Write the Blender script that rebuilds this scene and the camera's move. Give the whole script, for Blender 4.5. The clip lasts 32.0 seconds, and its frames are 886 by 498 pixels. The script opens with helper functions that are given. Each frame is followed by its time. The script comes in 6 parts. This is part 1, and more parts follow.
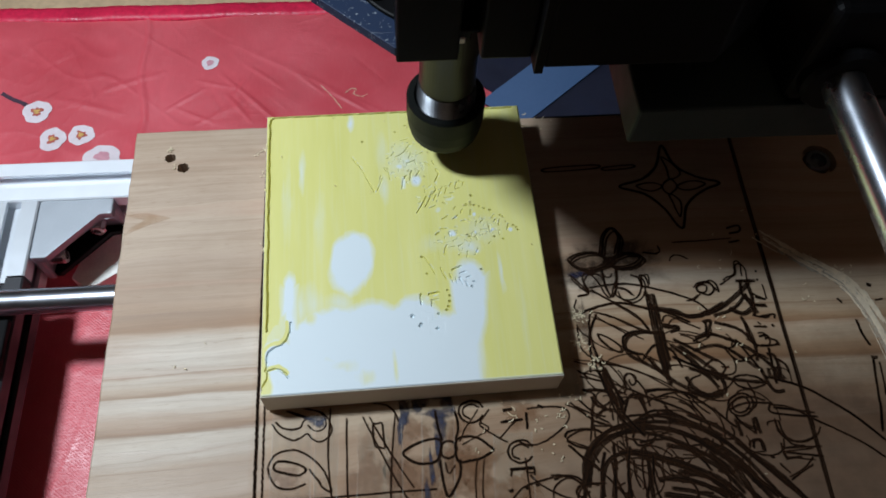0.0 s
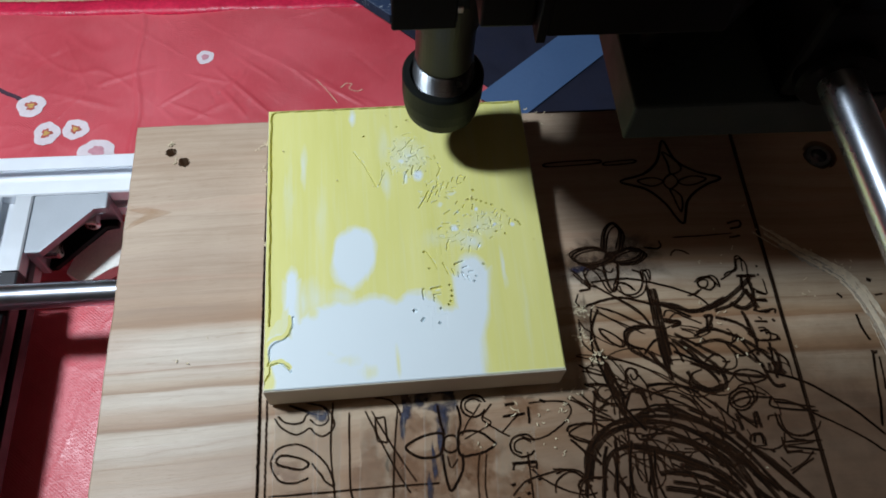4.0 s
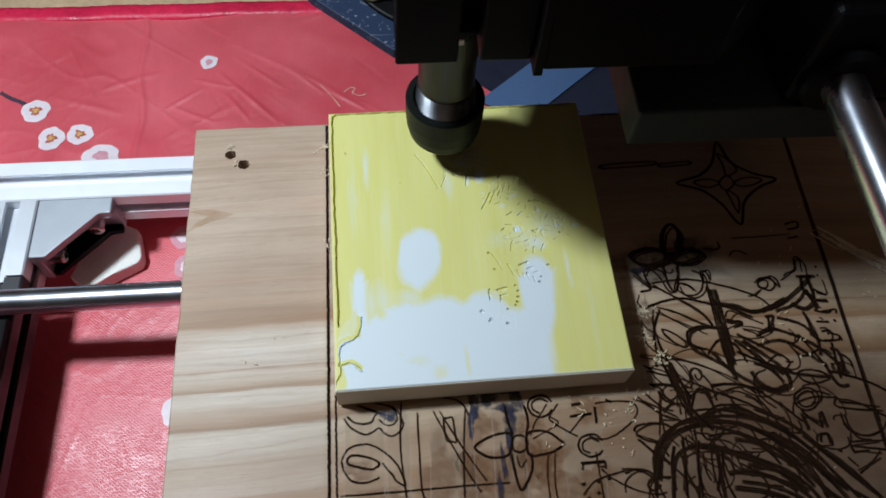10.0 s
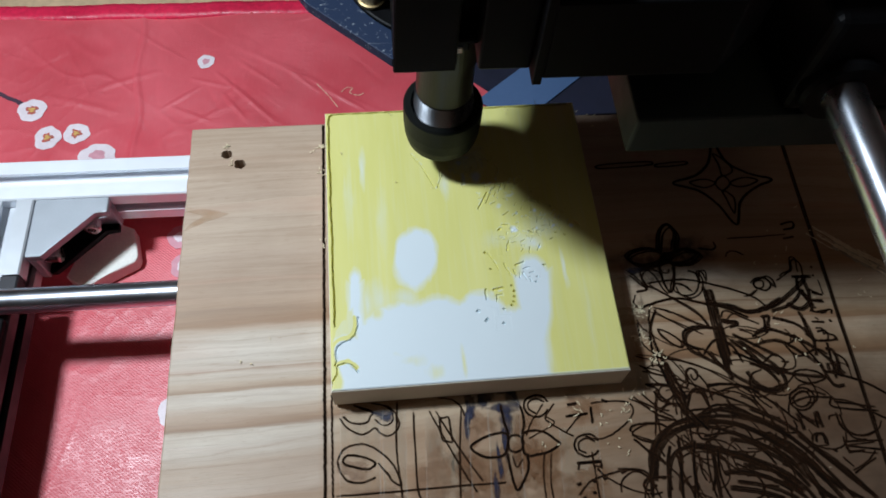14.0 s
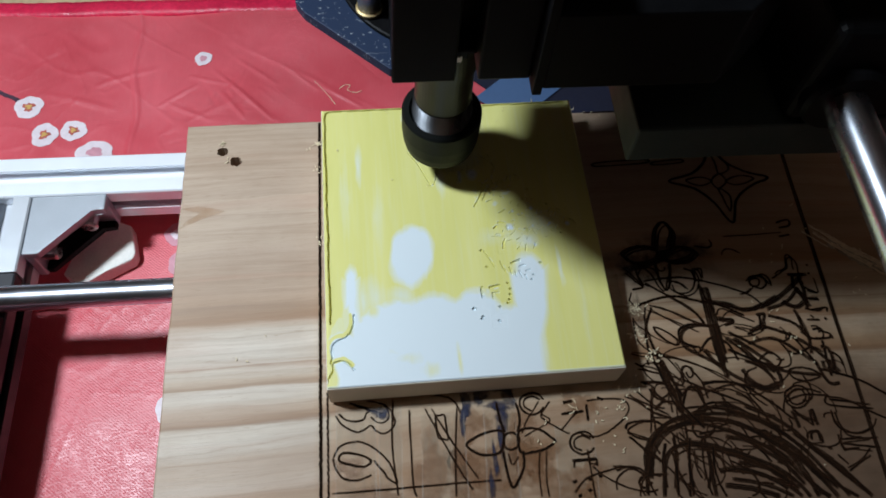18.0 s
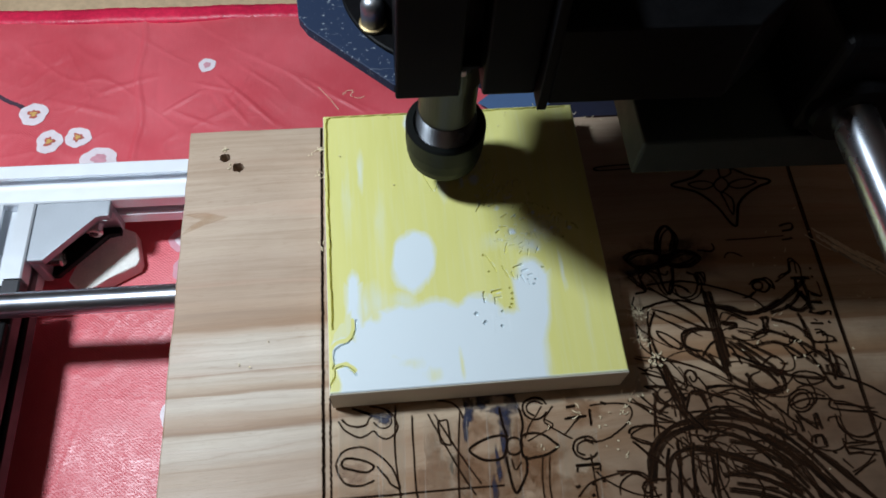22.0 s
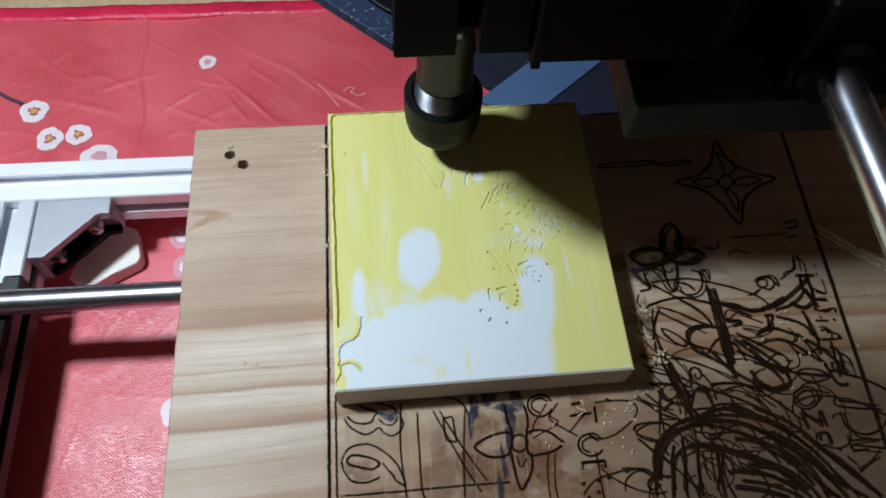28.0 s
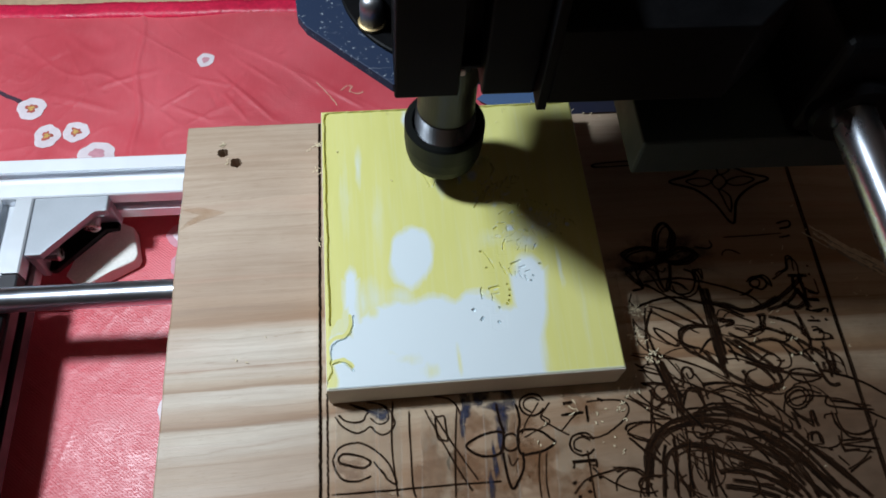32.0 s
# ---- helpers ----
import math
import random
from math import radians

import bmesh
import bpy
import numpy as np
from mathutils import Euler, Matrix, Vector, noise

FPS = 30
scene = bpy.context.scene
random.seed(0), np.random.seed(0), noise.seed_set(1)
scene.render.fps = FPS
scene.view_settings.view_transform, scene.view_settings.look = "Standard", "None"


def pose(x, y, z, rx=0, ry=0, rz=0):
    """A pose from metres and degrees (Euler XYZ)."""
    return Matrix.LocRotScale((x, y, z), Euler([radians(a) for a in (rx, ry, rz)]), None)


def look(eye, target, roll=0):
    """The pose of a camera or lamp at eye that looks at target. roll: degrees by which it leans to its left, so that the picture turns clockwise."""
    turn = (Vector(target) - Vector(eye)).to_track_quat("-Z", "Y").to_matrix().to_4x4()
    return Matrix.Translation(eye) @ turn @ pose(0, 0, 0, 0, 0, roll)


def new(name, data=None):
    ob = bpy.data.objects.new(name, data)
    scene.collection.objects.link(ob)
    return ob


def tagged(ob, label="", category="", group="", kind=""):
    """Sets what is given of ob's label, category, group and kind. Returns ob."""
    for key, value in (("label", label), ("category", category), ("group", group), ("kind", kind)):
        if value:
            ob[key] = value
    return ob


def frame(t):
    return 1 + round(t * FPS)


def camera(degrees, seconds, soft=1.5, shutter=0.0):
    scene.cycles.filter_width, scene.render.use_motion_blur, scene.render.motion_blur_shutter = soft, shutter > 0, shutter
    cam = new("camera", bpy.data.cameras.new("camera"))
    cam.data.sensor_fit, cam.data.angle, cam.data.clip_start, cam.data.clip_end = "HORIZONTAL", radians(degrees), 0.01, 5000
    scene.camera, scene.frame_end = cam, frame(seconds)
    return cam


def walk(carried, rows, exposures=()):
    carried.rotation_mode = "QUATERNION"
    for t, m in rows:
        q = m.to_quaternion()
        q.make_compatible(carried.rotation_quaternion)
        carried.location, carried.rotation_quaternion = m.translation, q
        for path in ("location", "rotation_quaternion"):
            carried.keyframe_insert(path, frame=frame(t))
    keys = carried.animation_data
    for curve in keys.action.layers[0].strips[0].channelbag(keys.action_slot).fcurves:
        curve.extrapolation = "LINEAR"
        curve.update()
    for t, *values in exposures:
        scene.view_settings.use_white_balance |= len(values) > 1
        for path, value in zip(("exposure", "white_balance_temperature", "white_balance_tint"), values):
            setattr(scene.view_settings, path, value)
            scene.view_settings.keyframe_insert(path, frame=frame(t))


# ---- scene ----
cam = camera(61.2, 32.0, soft=1.7)
EYE = (0.0341, -0.1598, 0.2534)
walk(cam, [
    (0.0, pose(*EYE, 28.26, -2.17, -4.44)),
    (0.5, pose(*EYE, 27.97, -2.40, -4.39)),
    (1.0, pose(*EYE, 27.84, -2.65, -4.44)),
    (1.5, pose(*EYE, 27.75, -2.72, -4.45)),
    (2.0, pose(*EYE, 27.76, -2.89, -4.59)),
    (2.5, pose(*EYE, 27.86, -2.79, -4.60)),
    (4.5, pose(*EYE, 27.92, -2.45, -4.55)),
    (5.0, pose(*EYE, 28.03, -2.40, -4.49)),
    (5.5, pose(*EYE, 27.96, -2.14, -4.38)),
    (6.0, pose(*EYE, 28.11, -2.28, -4.56)),
    (6.5, pose(*EYE, 28.24, -1.97, -4.43)),
    (7.0, pose(*EYE, 28.26, -1.89, -4.48)),
    (7.5, pose(*EYE, 28.33, -1.90, -4.49)),
    (8.0, pose(*EYE, 28.46, -1.66, -4.38)),
    (8.5, pose(*EYE, 28.25, -2.00, -4.46)),
    (9.0, pose(*EYE, 28.12, -2.17, -4.48)),
    (9.5, pose(*EYE, 28.22, -2.01, -4.43)),
    (10.0, pose(*EYE, 28.20, -2.22, -4.50)),
    (10.5, pose(*EYE, 28.18, -1.94, -4.29)),
    (11.0, pose(*EYE, 28.17, -2.04, -4.37)),
    (11.5, pose(*EYE, 28.12, -2.18, -4.42)),
    (12.0, pose(*EYE, 28.10, -2.25, -4.43)),
    (12.5, pose(*EYE, 28.10, -2.32, -4.51)),
    (13.0, pose(*EYE, 28.09, -2.34, -4.48)),
    (13.5, pose(*EYE, 28.16, -2.21, -4.52)),
    (14.0, pose(*EYE, 28.19, -2.44, -4.56)),
    (14.5, pose(*EYE, 28.18, -2.42, -4.57)),
    (16.5, pose(*EYE, 28.16, -2.34, -4.53)),
    (17.0, pose(*EYE, 28.09, -2.29, -4.48)),
    (17.5, pose(*EYE, 28.04, -2.50, -4.62)),
    (18.0, pose(*EYE, 28.01, -2.62, -4.60)),
    (18.5, pose(*EYE, 28.12, -2.40, -4.61)),
    (19.0, pose(*EYE, 28.07, -2.57, -4.62)),
    (19.5, pose(*EYE, 28.08, -2.45, -4.59)),
    (20.0, pose(*EYE, 28.09, -2.62, -4.76)),
    (20.5, pose(*EYE, 28.10, -2.66, -4.75)),
    (21.0, pose(*EYE, 28.20, -2.44, -4.68)),
    (21.5, pose(*EYE, 28.18, -2.49, -4.70)),
    (22.0, pose(*EYE, 28.38, -2.25, -4.68)),
    (22.5, pose(*EYE, 28.39, -2.21, -4.69)),
    (23.0, pose(*EYE, 28.24, -2.43, -4.65)),
    (23.5, pose(*EYE, 28.37, -2.11, -4.62)),
    (24.0, pose(*EYE, 28.33, -2.23, -4.65)),
    (24.5, pose(*EYE, 28.30, -2.21, -4.70)),
    (25.0, pose(*EYE, 28.18, -2.26, -4.62)),
    (25.5, pose(*EYE, 28.24, -2.38, -4.69)),
    (27.5, pose(*EYE, 28.08, -2.14, -4.57)),
    (28.0, pose(*EYE, 28.18, -2.24, -4.62)),
    (28.5, pose(*EYE, 28.24, -2.16, -4.63)),
    (29.0, pose(*EYE, 28.06, -2.19, -4.49)),
    (29.5, pose(*EYE, 28.13, -2.25, -4.55)),
    (30.0, pose(*EYE, 28.16, -2.07, -4.47)),
    (30.5, pose(*EYE, 28.23, -2.08, -4.48)),
    (31.0, pose(*EYE, 28.09, -2.29, -4.48)),
    (31.5, pose(*EYE, 28.02, -2.31, -4.43)),
    (32.0, pose(*EYE, 28.08, -2.47, -4.56)),
], exposures=[(0.0, -0.06), (5.0, -0.02), (7.0, 0.03), (13.0, 0.06), (24.0, 0.08), (32.0, 0.08)])

# ---- light ----
world = bpy.data.worlds.new("room_air")
scene.world = world
world.use_nodes = True
world.node_tree.nodes["Background"].inputs[0].default_value = (0.55, 0.68, 1.0, 1)
world.node_tree.nodes["Background"].inputs[1].default_value = 0.01


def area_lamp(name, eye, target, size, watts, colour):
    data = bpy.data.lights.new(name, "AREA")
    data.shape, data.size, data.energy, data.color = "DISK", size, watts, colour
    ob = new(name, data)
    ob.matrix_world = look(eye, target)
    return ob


# the desk lamp close by, and an unseen overhead fill added to lift the shadows
area_lamp("desk_lamp_light", (-0.183, 0.0, 0.407), (-0.12, 0.06, -0.06), 0.050, 2.55, (0.79, 0.90, 1.0))
area_lamp("overhead_fill_light", (-0.05, -0.40, 1.70), (0.0, -0.2, 0.0), 1.3, 0.72, (1.0, 0.76, 0.54))


# ---- materials ----
class Nodes:
    """A material's node tree with short calls to add to it."""

    def __init__(self, name):
        self.mat = bpy.data.materials.new(name)
        self.mat.use_nodes = True
        self.tree = self.mat.node_tree
        self.bsdf = self.tree.nodes["Principled BSDF"]

    def add(self, kind, **values):
        node = self.tree.nodes.new(kind)
        for key, value in values.items():
            if key in node.inputs:
                self.link(value, node.inputs[key])
        return node

    def link(self, value, socket):
        if isinstance(value, bpy.types.NodeSocket):
            self.tree.links.new(value, socket)
        else:
            socket.default_value = value

    def coords(self, scale=(1, 1, 1), turn=(0, 0, 0), local=True):
        if local:
            source = self.tree.nodes.new("ShaderNodeTexCoord").outputs["Object"]
        else:
            source = self.tree.nodes.new("ShaderNodeNewGeometry").outputs["Position"]
        m = self.tree.nodes.new("ShaderNodeMapping")
        self.tree.links.new(source, m.inputs["Vector"])
        m.inputs["Scale"].default_value, m.inputs["Rotation"].default_value = scale, turn
        return m.outputs[0]

    def noise(self, vector, scale, detail=4.0, rough=0.55):
        return self.add("ShaderNodeTexNoise", Vector=vector, Scale=scale, Detail=detail, Roughness=rough).outputs["Fac"]

    def ramp(self, fac, *stops):
        node = self.tree.nodes.new("ShaderNodeValToRGB")
        self.link(fac, node.inputs["Fac"])
        els = node.color_ramp.elements
        while len(els) < len(stops):
            els.new(0.5)
        for el, (at, c) in zip(els, stops):
            el.position = at
            el.color = (c, c, c, 1) if isinstance(c, (int, float)) else (*c, 1)
        return node.outputs["Color"]

    def mix(self, fac, a, b, how="MIX"):
        node = self.tree.nodes.new("ShaderNodeMix")
        node.data_type, node.blend_type = "RGBA", how
        for value, socket in ((fac, node.inputs[0]), (a, node.inputs[6]), (b, node.inputs[7])):
            if isinstance(value, tuple) and len(value) == 3:
                value = (*value, 1)
            self.link(value, socket)
        return node.outputs[2]

    def math(self, how, a, b=0.0):
        node = self.tree.nodes.new("ShaderNodeMath")
        node.operation = how
        self.link(a, node.inputs[0]), self.link(b, node.inputs[1])
        return node.outputs[0]

    def bump(self, height, strength, depth):
        node = self.add("ShaderNodeBump", Height=height, Strength=strength, Distance=depth)
        self.link(node.outputs[0], self.bsdf.inputs["Normal"])

    def set(self, **values):
        names = dict(colour="Base Color", rough="Roughness", metal="Metallic", coat="Coat Weight", coat_rough="Coat Roughness",
                     ior="IOR", glass="Transmission Weight", specular="Specular IOR Level", alpha="Alpha", sheen="Sheen Weight",
                     subsurface="Subsurface Weight")
        for key, value in values.items():
            if isinstance(value, tuple) and len(value) == 3:
                value = (*value, 1)
            self.link(value, self.bsdf.inputs[names[key]])
        return self.mat


def plain(name, colour, rough=0.5, metal=0.0, spread=0.25, grain=900.0, relief=0.00003, wear=0.22, **more):
    """A surface of one colour with fine and coarse variation, wear in its gloss and a slight relief."""
    n = Nodes(name)
    v = n.coords()
    fine, coarse = n.noise(v, grain, 3.0), n.noise(v, grain / 18, 4.0)
    both = n.math("ADD", n.math("MULTIPLY", fine, 0.5), n.math("MULTIPLY", coarse, 0.5))
    low, high = [tuple(min(1.0, c * k) for c in colour) for k in (1 - spread, 1 + spread)]
    n.set(colour=n.ramp(both, (0.3, low), (0.7, high)), rough=n.ramp(coarse, (0.3, rough * (1 - wear)), (0.7, min(1.0, rough * (1 + wear)))), metal=metal, **more)
    n.bump(fine, 0.5, relief)
    return n.mat


def wood_material():
    """Planed softwood: growth bands that climb along x, fine fibres, pale sapwood towards the front edge."""
    n = Nodes("planed_pine")
    v = n.coords()
    sep = n.tree.nodes.new("ShaderNodeSeparateXYZ")
    n.link(v, sep.inputs[0])
    # how far the grain climbs across the board, from the end at the left to the far end
    along = n.math("MULTIPLY", n.math("ADD", sep.outputs[0], 0.045), 1 / 0.30)
    climb = n.math("MULTIPLY", n.ramp(along, (0.0, 0.0), (0.19, 0.12), (0.55, 0.95), (0.70, 1.0), (1.0, 0.82)), 0.0165)
    warp = n.math("MULTIPLY", n.math("SUBTRACT", n.noise(n.coords((1.5, 7, 7)), 4.0, 2.0), 0.5), 0.008)
    ragged = n.math("MULTIPLY", n.math("SUBTRACT", n.noise(n.coords((30, 420, 60)), 1.0, 4.0, 0.6), 0.5), 0.0032)
    y = n.math("ADD", n.math("SUBTRACT", sep.outputs[1], climb), n.math("ADD", warp, ragged))
    place = n.math("MULTIPLY", n.math("ADD", y, 0.125), 1 / 0.165)
    sap, cream, tan, heart, brown, dark = (0.60, 0.525, 0.435), (0.665, 0.595, 0.51), (0.53, 0.42, 0.325), (0.505, 0.39, 0.295), (0.40, 0.27, 0.175), (0.30, 0.19, 0.12)
    at = lambda mm: (mm + 125) / 165
    base = n.ramp(place, (0.0, tan), (at(-114), brown), (at(-111.5), tan), (at(-102), (0.47, 0.36, 0.27)), (at(-98), sap), (at(-92), sap), (at(-90.6), dark), (at(-89), brown), (at(-84.5), (0.52, 0.41, 0.31)),
                  (at(-82), sap), (at(-78.2), cream), (at(-77.2), (0.36, 0.24, 0.155)), (at(-75), (0.50, 0.385, 0.28)), (at(-72), sap), (at(-71), sap), (at(-70.4), dark), (at(-69.8), sap),
                  (at(-62), cream), (at(-57), sap), (at(-55), tan), (at(-53.2), (0.37, 0.235, 0.145)), (at(-49), (0.42, 0.295, 0.20)), (at(-43), (0.47, 0.345, 0.25)), (at(-36), (0.45, 0.335, 0.245)), (at(-24), (0.49, 0.375, 0.285)),
                  (at(-17), heart), (at(0), (0.53, 0.415, 0.32)), (at(16), heart), (1.0, (0.50, 0.385, 0.29)))
    patch = n.noise(n.coords((9, 26, 20), (0, 0, radians(3))), 1.0, 4.0, 0.6)
    base = n.mix(0.36, base, n.ramp(patch, (0.34, (0.72, 0.60, 0.52)), (0.58, (1, 1, 1))), "MULTIPLY")
    bent = n.tree.nodes.new("ShaderNodeCombineXYZ")
    n.link(sep.outputs[0], bent.inputs[0]), n.link(y, bent.inputs[1]), n.link(sep.outputs[2], bent.inputs[2])

    def grain(scale, detail=4.0, rough=0.6):
        m = n.tree.nodes.new("ShaderNodeMapping")
        n.link(bent.outputs[0], m.inputs["Vector"])
        m.inputs["Scale"].default_value = scale
        return n.noise(m.outputs[0], 1.0, detail, rough)

    wide, narrow, fibre = grain((3, 150, 40)), grain((9, 560, 140), 4.0, 0.65), grain((60, 2600, 900), 3.0)
    bands = n.math("ADD", n.math("MULTIPLY", wide, 0.5), n.math("MULTIPLY", narrow, 0.5))
    col = n.mix(0.29, base, n.ramp(bands, (0.38, (0.52, 0.42, 0.34)), (0.52, (0.96, 0.95, 0.94)), (0.62, (1.1, 1.09, 1.07))), "MULTIPLY")
    col = n.mix(0.24, col, n.ramp(fibre, (0.3, (0.68, 0.63, 0.57)), (0.6, (1, 1, 1))), "MULTIPLY")
    # the thin dark edges of the growth rings
    thin = 0.0
    for scale, half, most in (((1.2, 62, 20), 0.004, 0.42), ((2.0, 130, 40), 0.005, 0.26)):
        contour = n.math("ABSOLUTE", n.math("SUBTRACT", grain(scale, 1.5, 0.4), 0.5))
        thin = n.math("MAXIMUM", thin, n.ramp(contour, (0.0, most), (half, most * 0.5), (half * 4.5, 0.0)))
    thin = n.math("MULTIPLY", thin, n.ramp(n.noise(n.coords((14, 60, 20)), 1.0, 3.0), (0.38, 0.25), (0.6, 1.0)))
    col = n.mix(thin, col, (0.25, 0.15, 0.09))
    pores = n.ramp(grain((160, 5200, 900), 2.0, 0.5), (0.60, 0.0), (0.72, 1.0))
    col = n.mix(n.math("MULTIPLY", pores, 0.35), col, (0.27, 0.16, 0.09))
    # pink and ruddy streaks beside the latewood
    ruddy = n.ramp(grain((5, 95, 30), 3.0), (0.54, 0.0), (0.68, 1.0))
    col = n.mix(n.math("MULTIPLY", ruddy, 0.28), col, (0.46, 0.25, 0.17))
    grime = n.ramp(n.noise(v, 28.0, 5.0, 0.6), (0.45, 0.0), (0.75, 1.0))
    col = n.mix(n.math("MULTIPLY", grime, 0.22), col, (0.3, 0.2, 0.13))
    # smoke-browned wood inside the scorched frame
    inside = n.ramp(n.math("ADD", sep.outputs[0], 0.0), (0.0105, 0.0), (0.0125, 1.0))
    smoke = n.mix(n.noise(v, 45.0, 5.0, 0.65), (0.66, 0.52, 0.38), (1.06, 0.97, 0.82))
    ahead = n.ramp(n.math("MULTIPLY", sep.outputs[1], -5.0), (0.19, 0.15), (0.24, 0.85))
    col = n.mix(n.math("MULTIPLY", inside, ahead), col, n.mix(1.0, col, smoke, "MULTIPLY"))
    # soot and smoke along the much-burnt front, with the dimmer light there painted in
    reach = n.math("ADD", sep.outputs[1], n.math("MULTIPLY", n.math("SUBTRACT", n.noise(v, 32.0, 5.0, 0.6), 0.5), 0.05))
    reach = n.math("ADD", reach, n.math("MULTIPLY", sep.outputs[0], -0.10))
    across = n.ramp(n.math("ADD", sep.outputs[0], n.math("MULTIPLY", n.math("SUBTRACT", n.noise(v, 60.0, 4.0), 0.5), 0.03)), (0.03, 0.0), (0.10, 0.4), (0.135, 1.0))
    soot = n.math("MULTIPLY", n.ramp(n.math("MULTIPLY", reach, -5.0), (0.42, 0.0), (0.58, 0.86)), across)
    col = n.mix(soot, col, n.mix(n.noise(v, 140.0, 4.0), (0.035, 0.02, 0.013), (0.15, 0.085, 0.052)))
    # brown haze round the burnt letters
    away = n.add("ShaderNodeVectorMath")
    away.operation = "LENGTH"
    m = n.tree.nodes.new("ShaderNodeMapping")
    n.link(v, m.inputs["Vector"])
    m.inputs["Location"].default_value, m.inputs["Scale"].default_value = (-0.168 / 0.046, 0.078 / 0.040, 0), (1 / 0.046, 1 / 0.040, 0)
    n.link(m.outputs[0], away.inputs[0])
    haze = n.ramp(n.math("ADD", away.outputs["Value"], n.math("MULTIPLY", n.math("SUBTRACT", n.noise(v, 75.0, 5.0, 0.65), 0.5), 1.1)), (0.35, 0.30), (1.05, 0.0))
    col = n.mix(haze, col, n.mix(1.0, col, (0.56, 0.38, 0.22), "MULTIPLY"))
    n.bump(n.math("ADD", bands, fibre), 0.4, 0.00014)
    return n.set(colour=col, rough=n.ramp(bands, (0.3, 0.42), (0.7, 0.62)), specular=0.4)


def cloth_material():
    """Glossy red tablecloth with fine diagonal embossing."""
    n = Nodes("red_oilcloth")
    v = n.coords()
    coarse = n.noise(v, 14.0, 5.0, 0.6)
    col = n.ramp(coarse, (0.3, (0.57, 0.051, 0.071)), (0.7, (0.75, 0.098, 0.13)))
    wave = n.add("ShaderNodeTexWave", Vector=n.coords((1, 1, 1), (0, 0, radians(-50))), Scale=300.0, Distortion=2.6, Detail=3.0)
    wave.inputs["Detail Scale"].default_value = 3.0
    fine = n.noise(v, 700.0, 3.0)
    # pink diagonal flecks: the embossing's highlights painted into the colour
    col = n.mix(n.math("MULTIPLY", n.ramp(n.noise(n.coords((1100, 160, 1), (0, 0, radians(-50))), 1.0, 3.0), (0.52, 0.0), (0.72, 1.0)), 0.07), col, (0.85, 0.38, 0.38))
    cross = n.noise(n.coords((300, 1500, 1), (0, 0, radians(-50))), 1.0, 2.0)
    relief = n.math("MULTIPLY", wave.outputs["Fac"], n.math("MULTIPLY", n.ramp(cross, (0.40, 0.15), (0.60, 1.0)), n.ramp(n.noise(v, 22.0, 3.0), (0.35, 0.3), (0.62, 1.0))))
    n.bump(n.math("ADD", relief, n.math("MULTIPLY", fine, 0.2)), 0.65, 0.0002)
    return n.set(colour=col, rough=n.ramp(n.noise(v, 26.0, 5.0, 0.6), (0.36, 0.36), (0.64, 0.50)), specular=1.0, coat=0.22, coat_rough=0.62)


def sheet_material():
    """Yellow paint over white foam board, worn through where the mesh's own coat value is low."""
    n = Nodes("yellow_coated_board")
    at = n.tree.nodes.new("ShaderNodeAttribute")
    at.attribute_name = "coat"
    fine = n.noise(n.coords((500, 40, 500)), 1.0, 3.0)
    thin = n.math("ADD", at.outputs["Fac"], n.math("MULTIPLY", n.math("SUBTRACT", fine, 0.5), 0.16))
    yellow = n.ramp(n.noise(n.coords((90, 12, 90)), 1.0, 4.0), (0.3, (0.67, 0.64, 0.205)), (0.7, (0.73, 0.70, 0.27)))
    col = n.mix(n.ramp(thin, (0.08, 0.0), (0.92, 1.0)), (0.67, 0.745, 0.78), yellow)
    n.bump(n.noise(n.coords((1400, 120, 1400)), 1.0, 2.0), 0.25, 0.00005)
    return n.set(colour=col, rough=0.5, specular=0.35)


def speckled(name, colour):
    """Scuffed dark paint with pale dust specks and scratches."""
    n = Nodes(name)
    v = n.coords()
    specks = n.ramp(n.noise(v, 800.0, 3.0, 0.6), (0.62, 0.0), (0.7, 1.0))
    scuff = n.ramp(n.noise(n.coords((40, 400, 40), (0, 0, radians(45))), 2.0, 3.0, 0.6), (0.62, 0.0), (0.75, 1.0))
    dust = n.math("MULTIPLY", n.math("MAXIMUM", specks, scuff), 0.45)
    n.bump(n.noise(v, 600.0, 3.0), 0.5, 0.00006)
    return n.set(colour=n.mix(dust, colour, (0.4, 0.44, 0.48)), rough=0.55, specular=0.2)


M_WOOD, M_CLOTH, M_SHEET = wood_material(), cloth_material(), sheet_material()
M_FOAM = plain("white_foam_edge", (0.80, 0.74, 0.64), 0.6, spread=0.06, grain=1500)
M_ALU = plain("anodised_aluminium", (0.88, 0.91, 0.96), 0.45, 0.4, spread=0.02, grain=2500, relief=0.000004, wear=0.04)
M_END = plain("worn_aluminium", (0.68, 0.71, 0.75), 0.42, 0.55, spread=0.03, grain=2500, relief=0.000004, wear=0.05)
M_DARKEND = plain("near_black_aluminium", (0.035, 0.035, 0.04), 0.5, 0.3, spread=0.1, grain=2500, relief=0.000004)
M_CAST = plain("cast_zinc", (0.42, 0.45, 0.49), 0.45, 0.35, spread=0.05, grain=1800, relief=0.00001, wear=0.08)


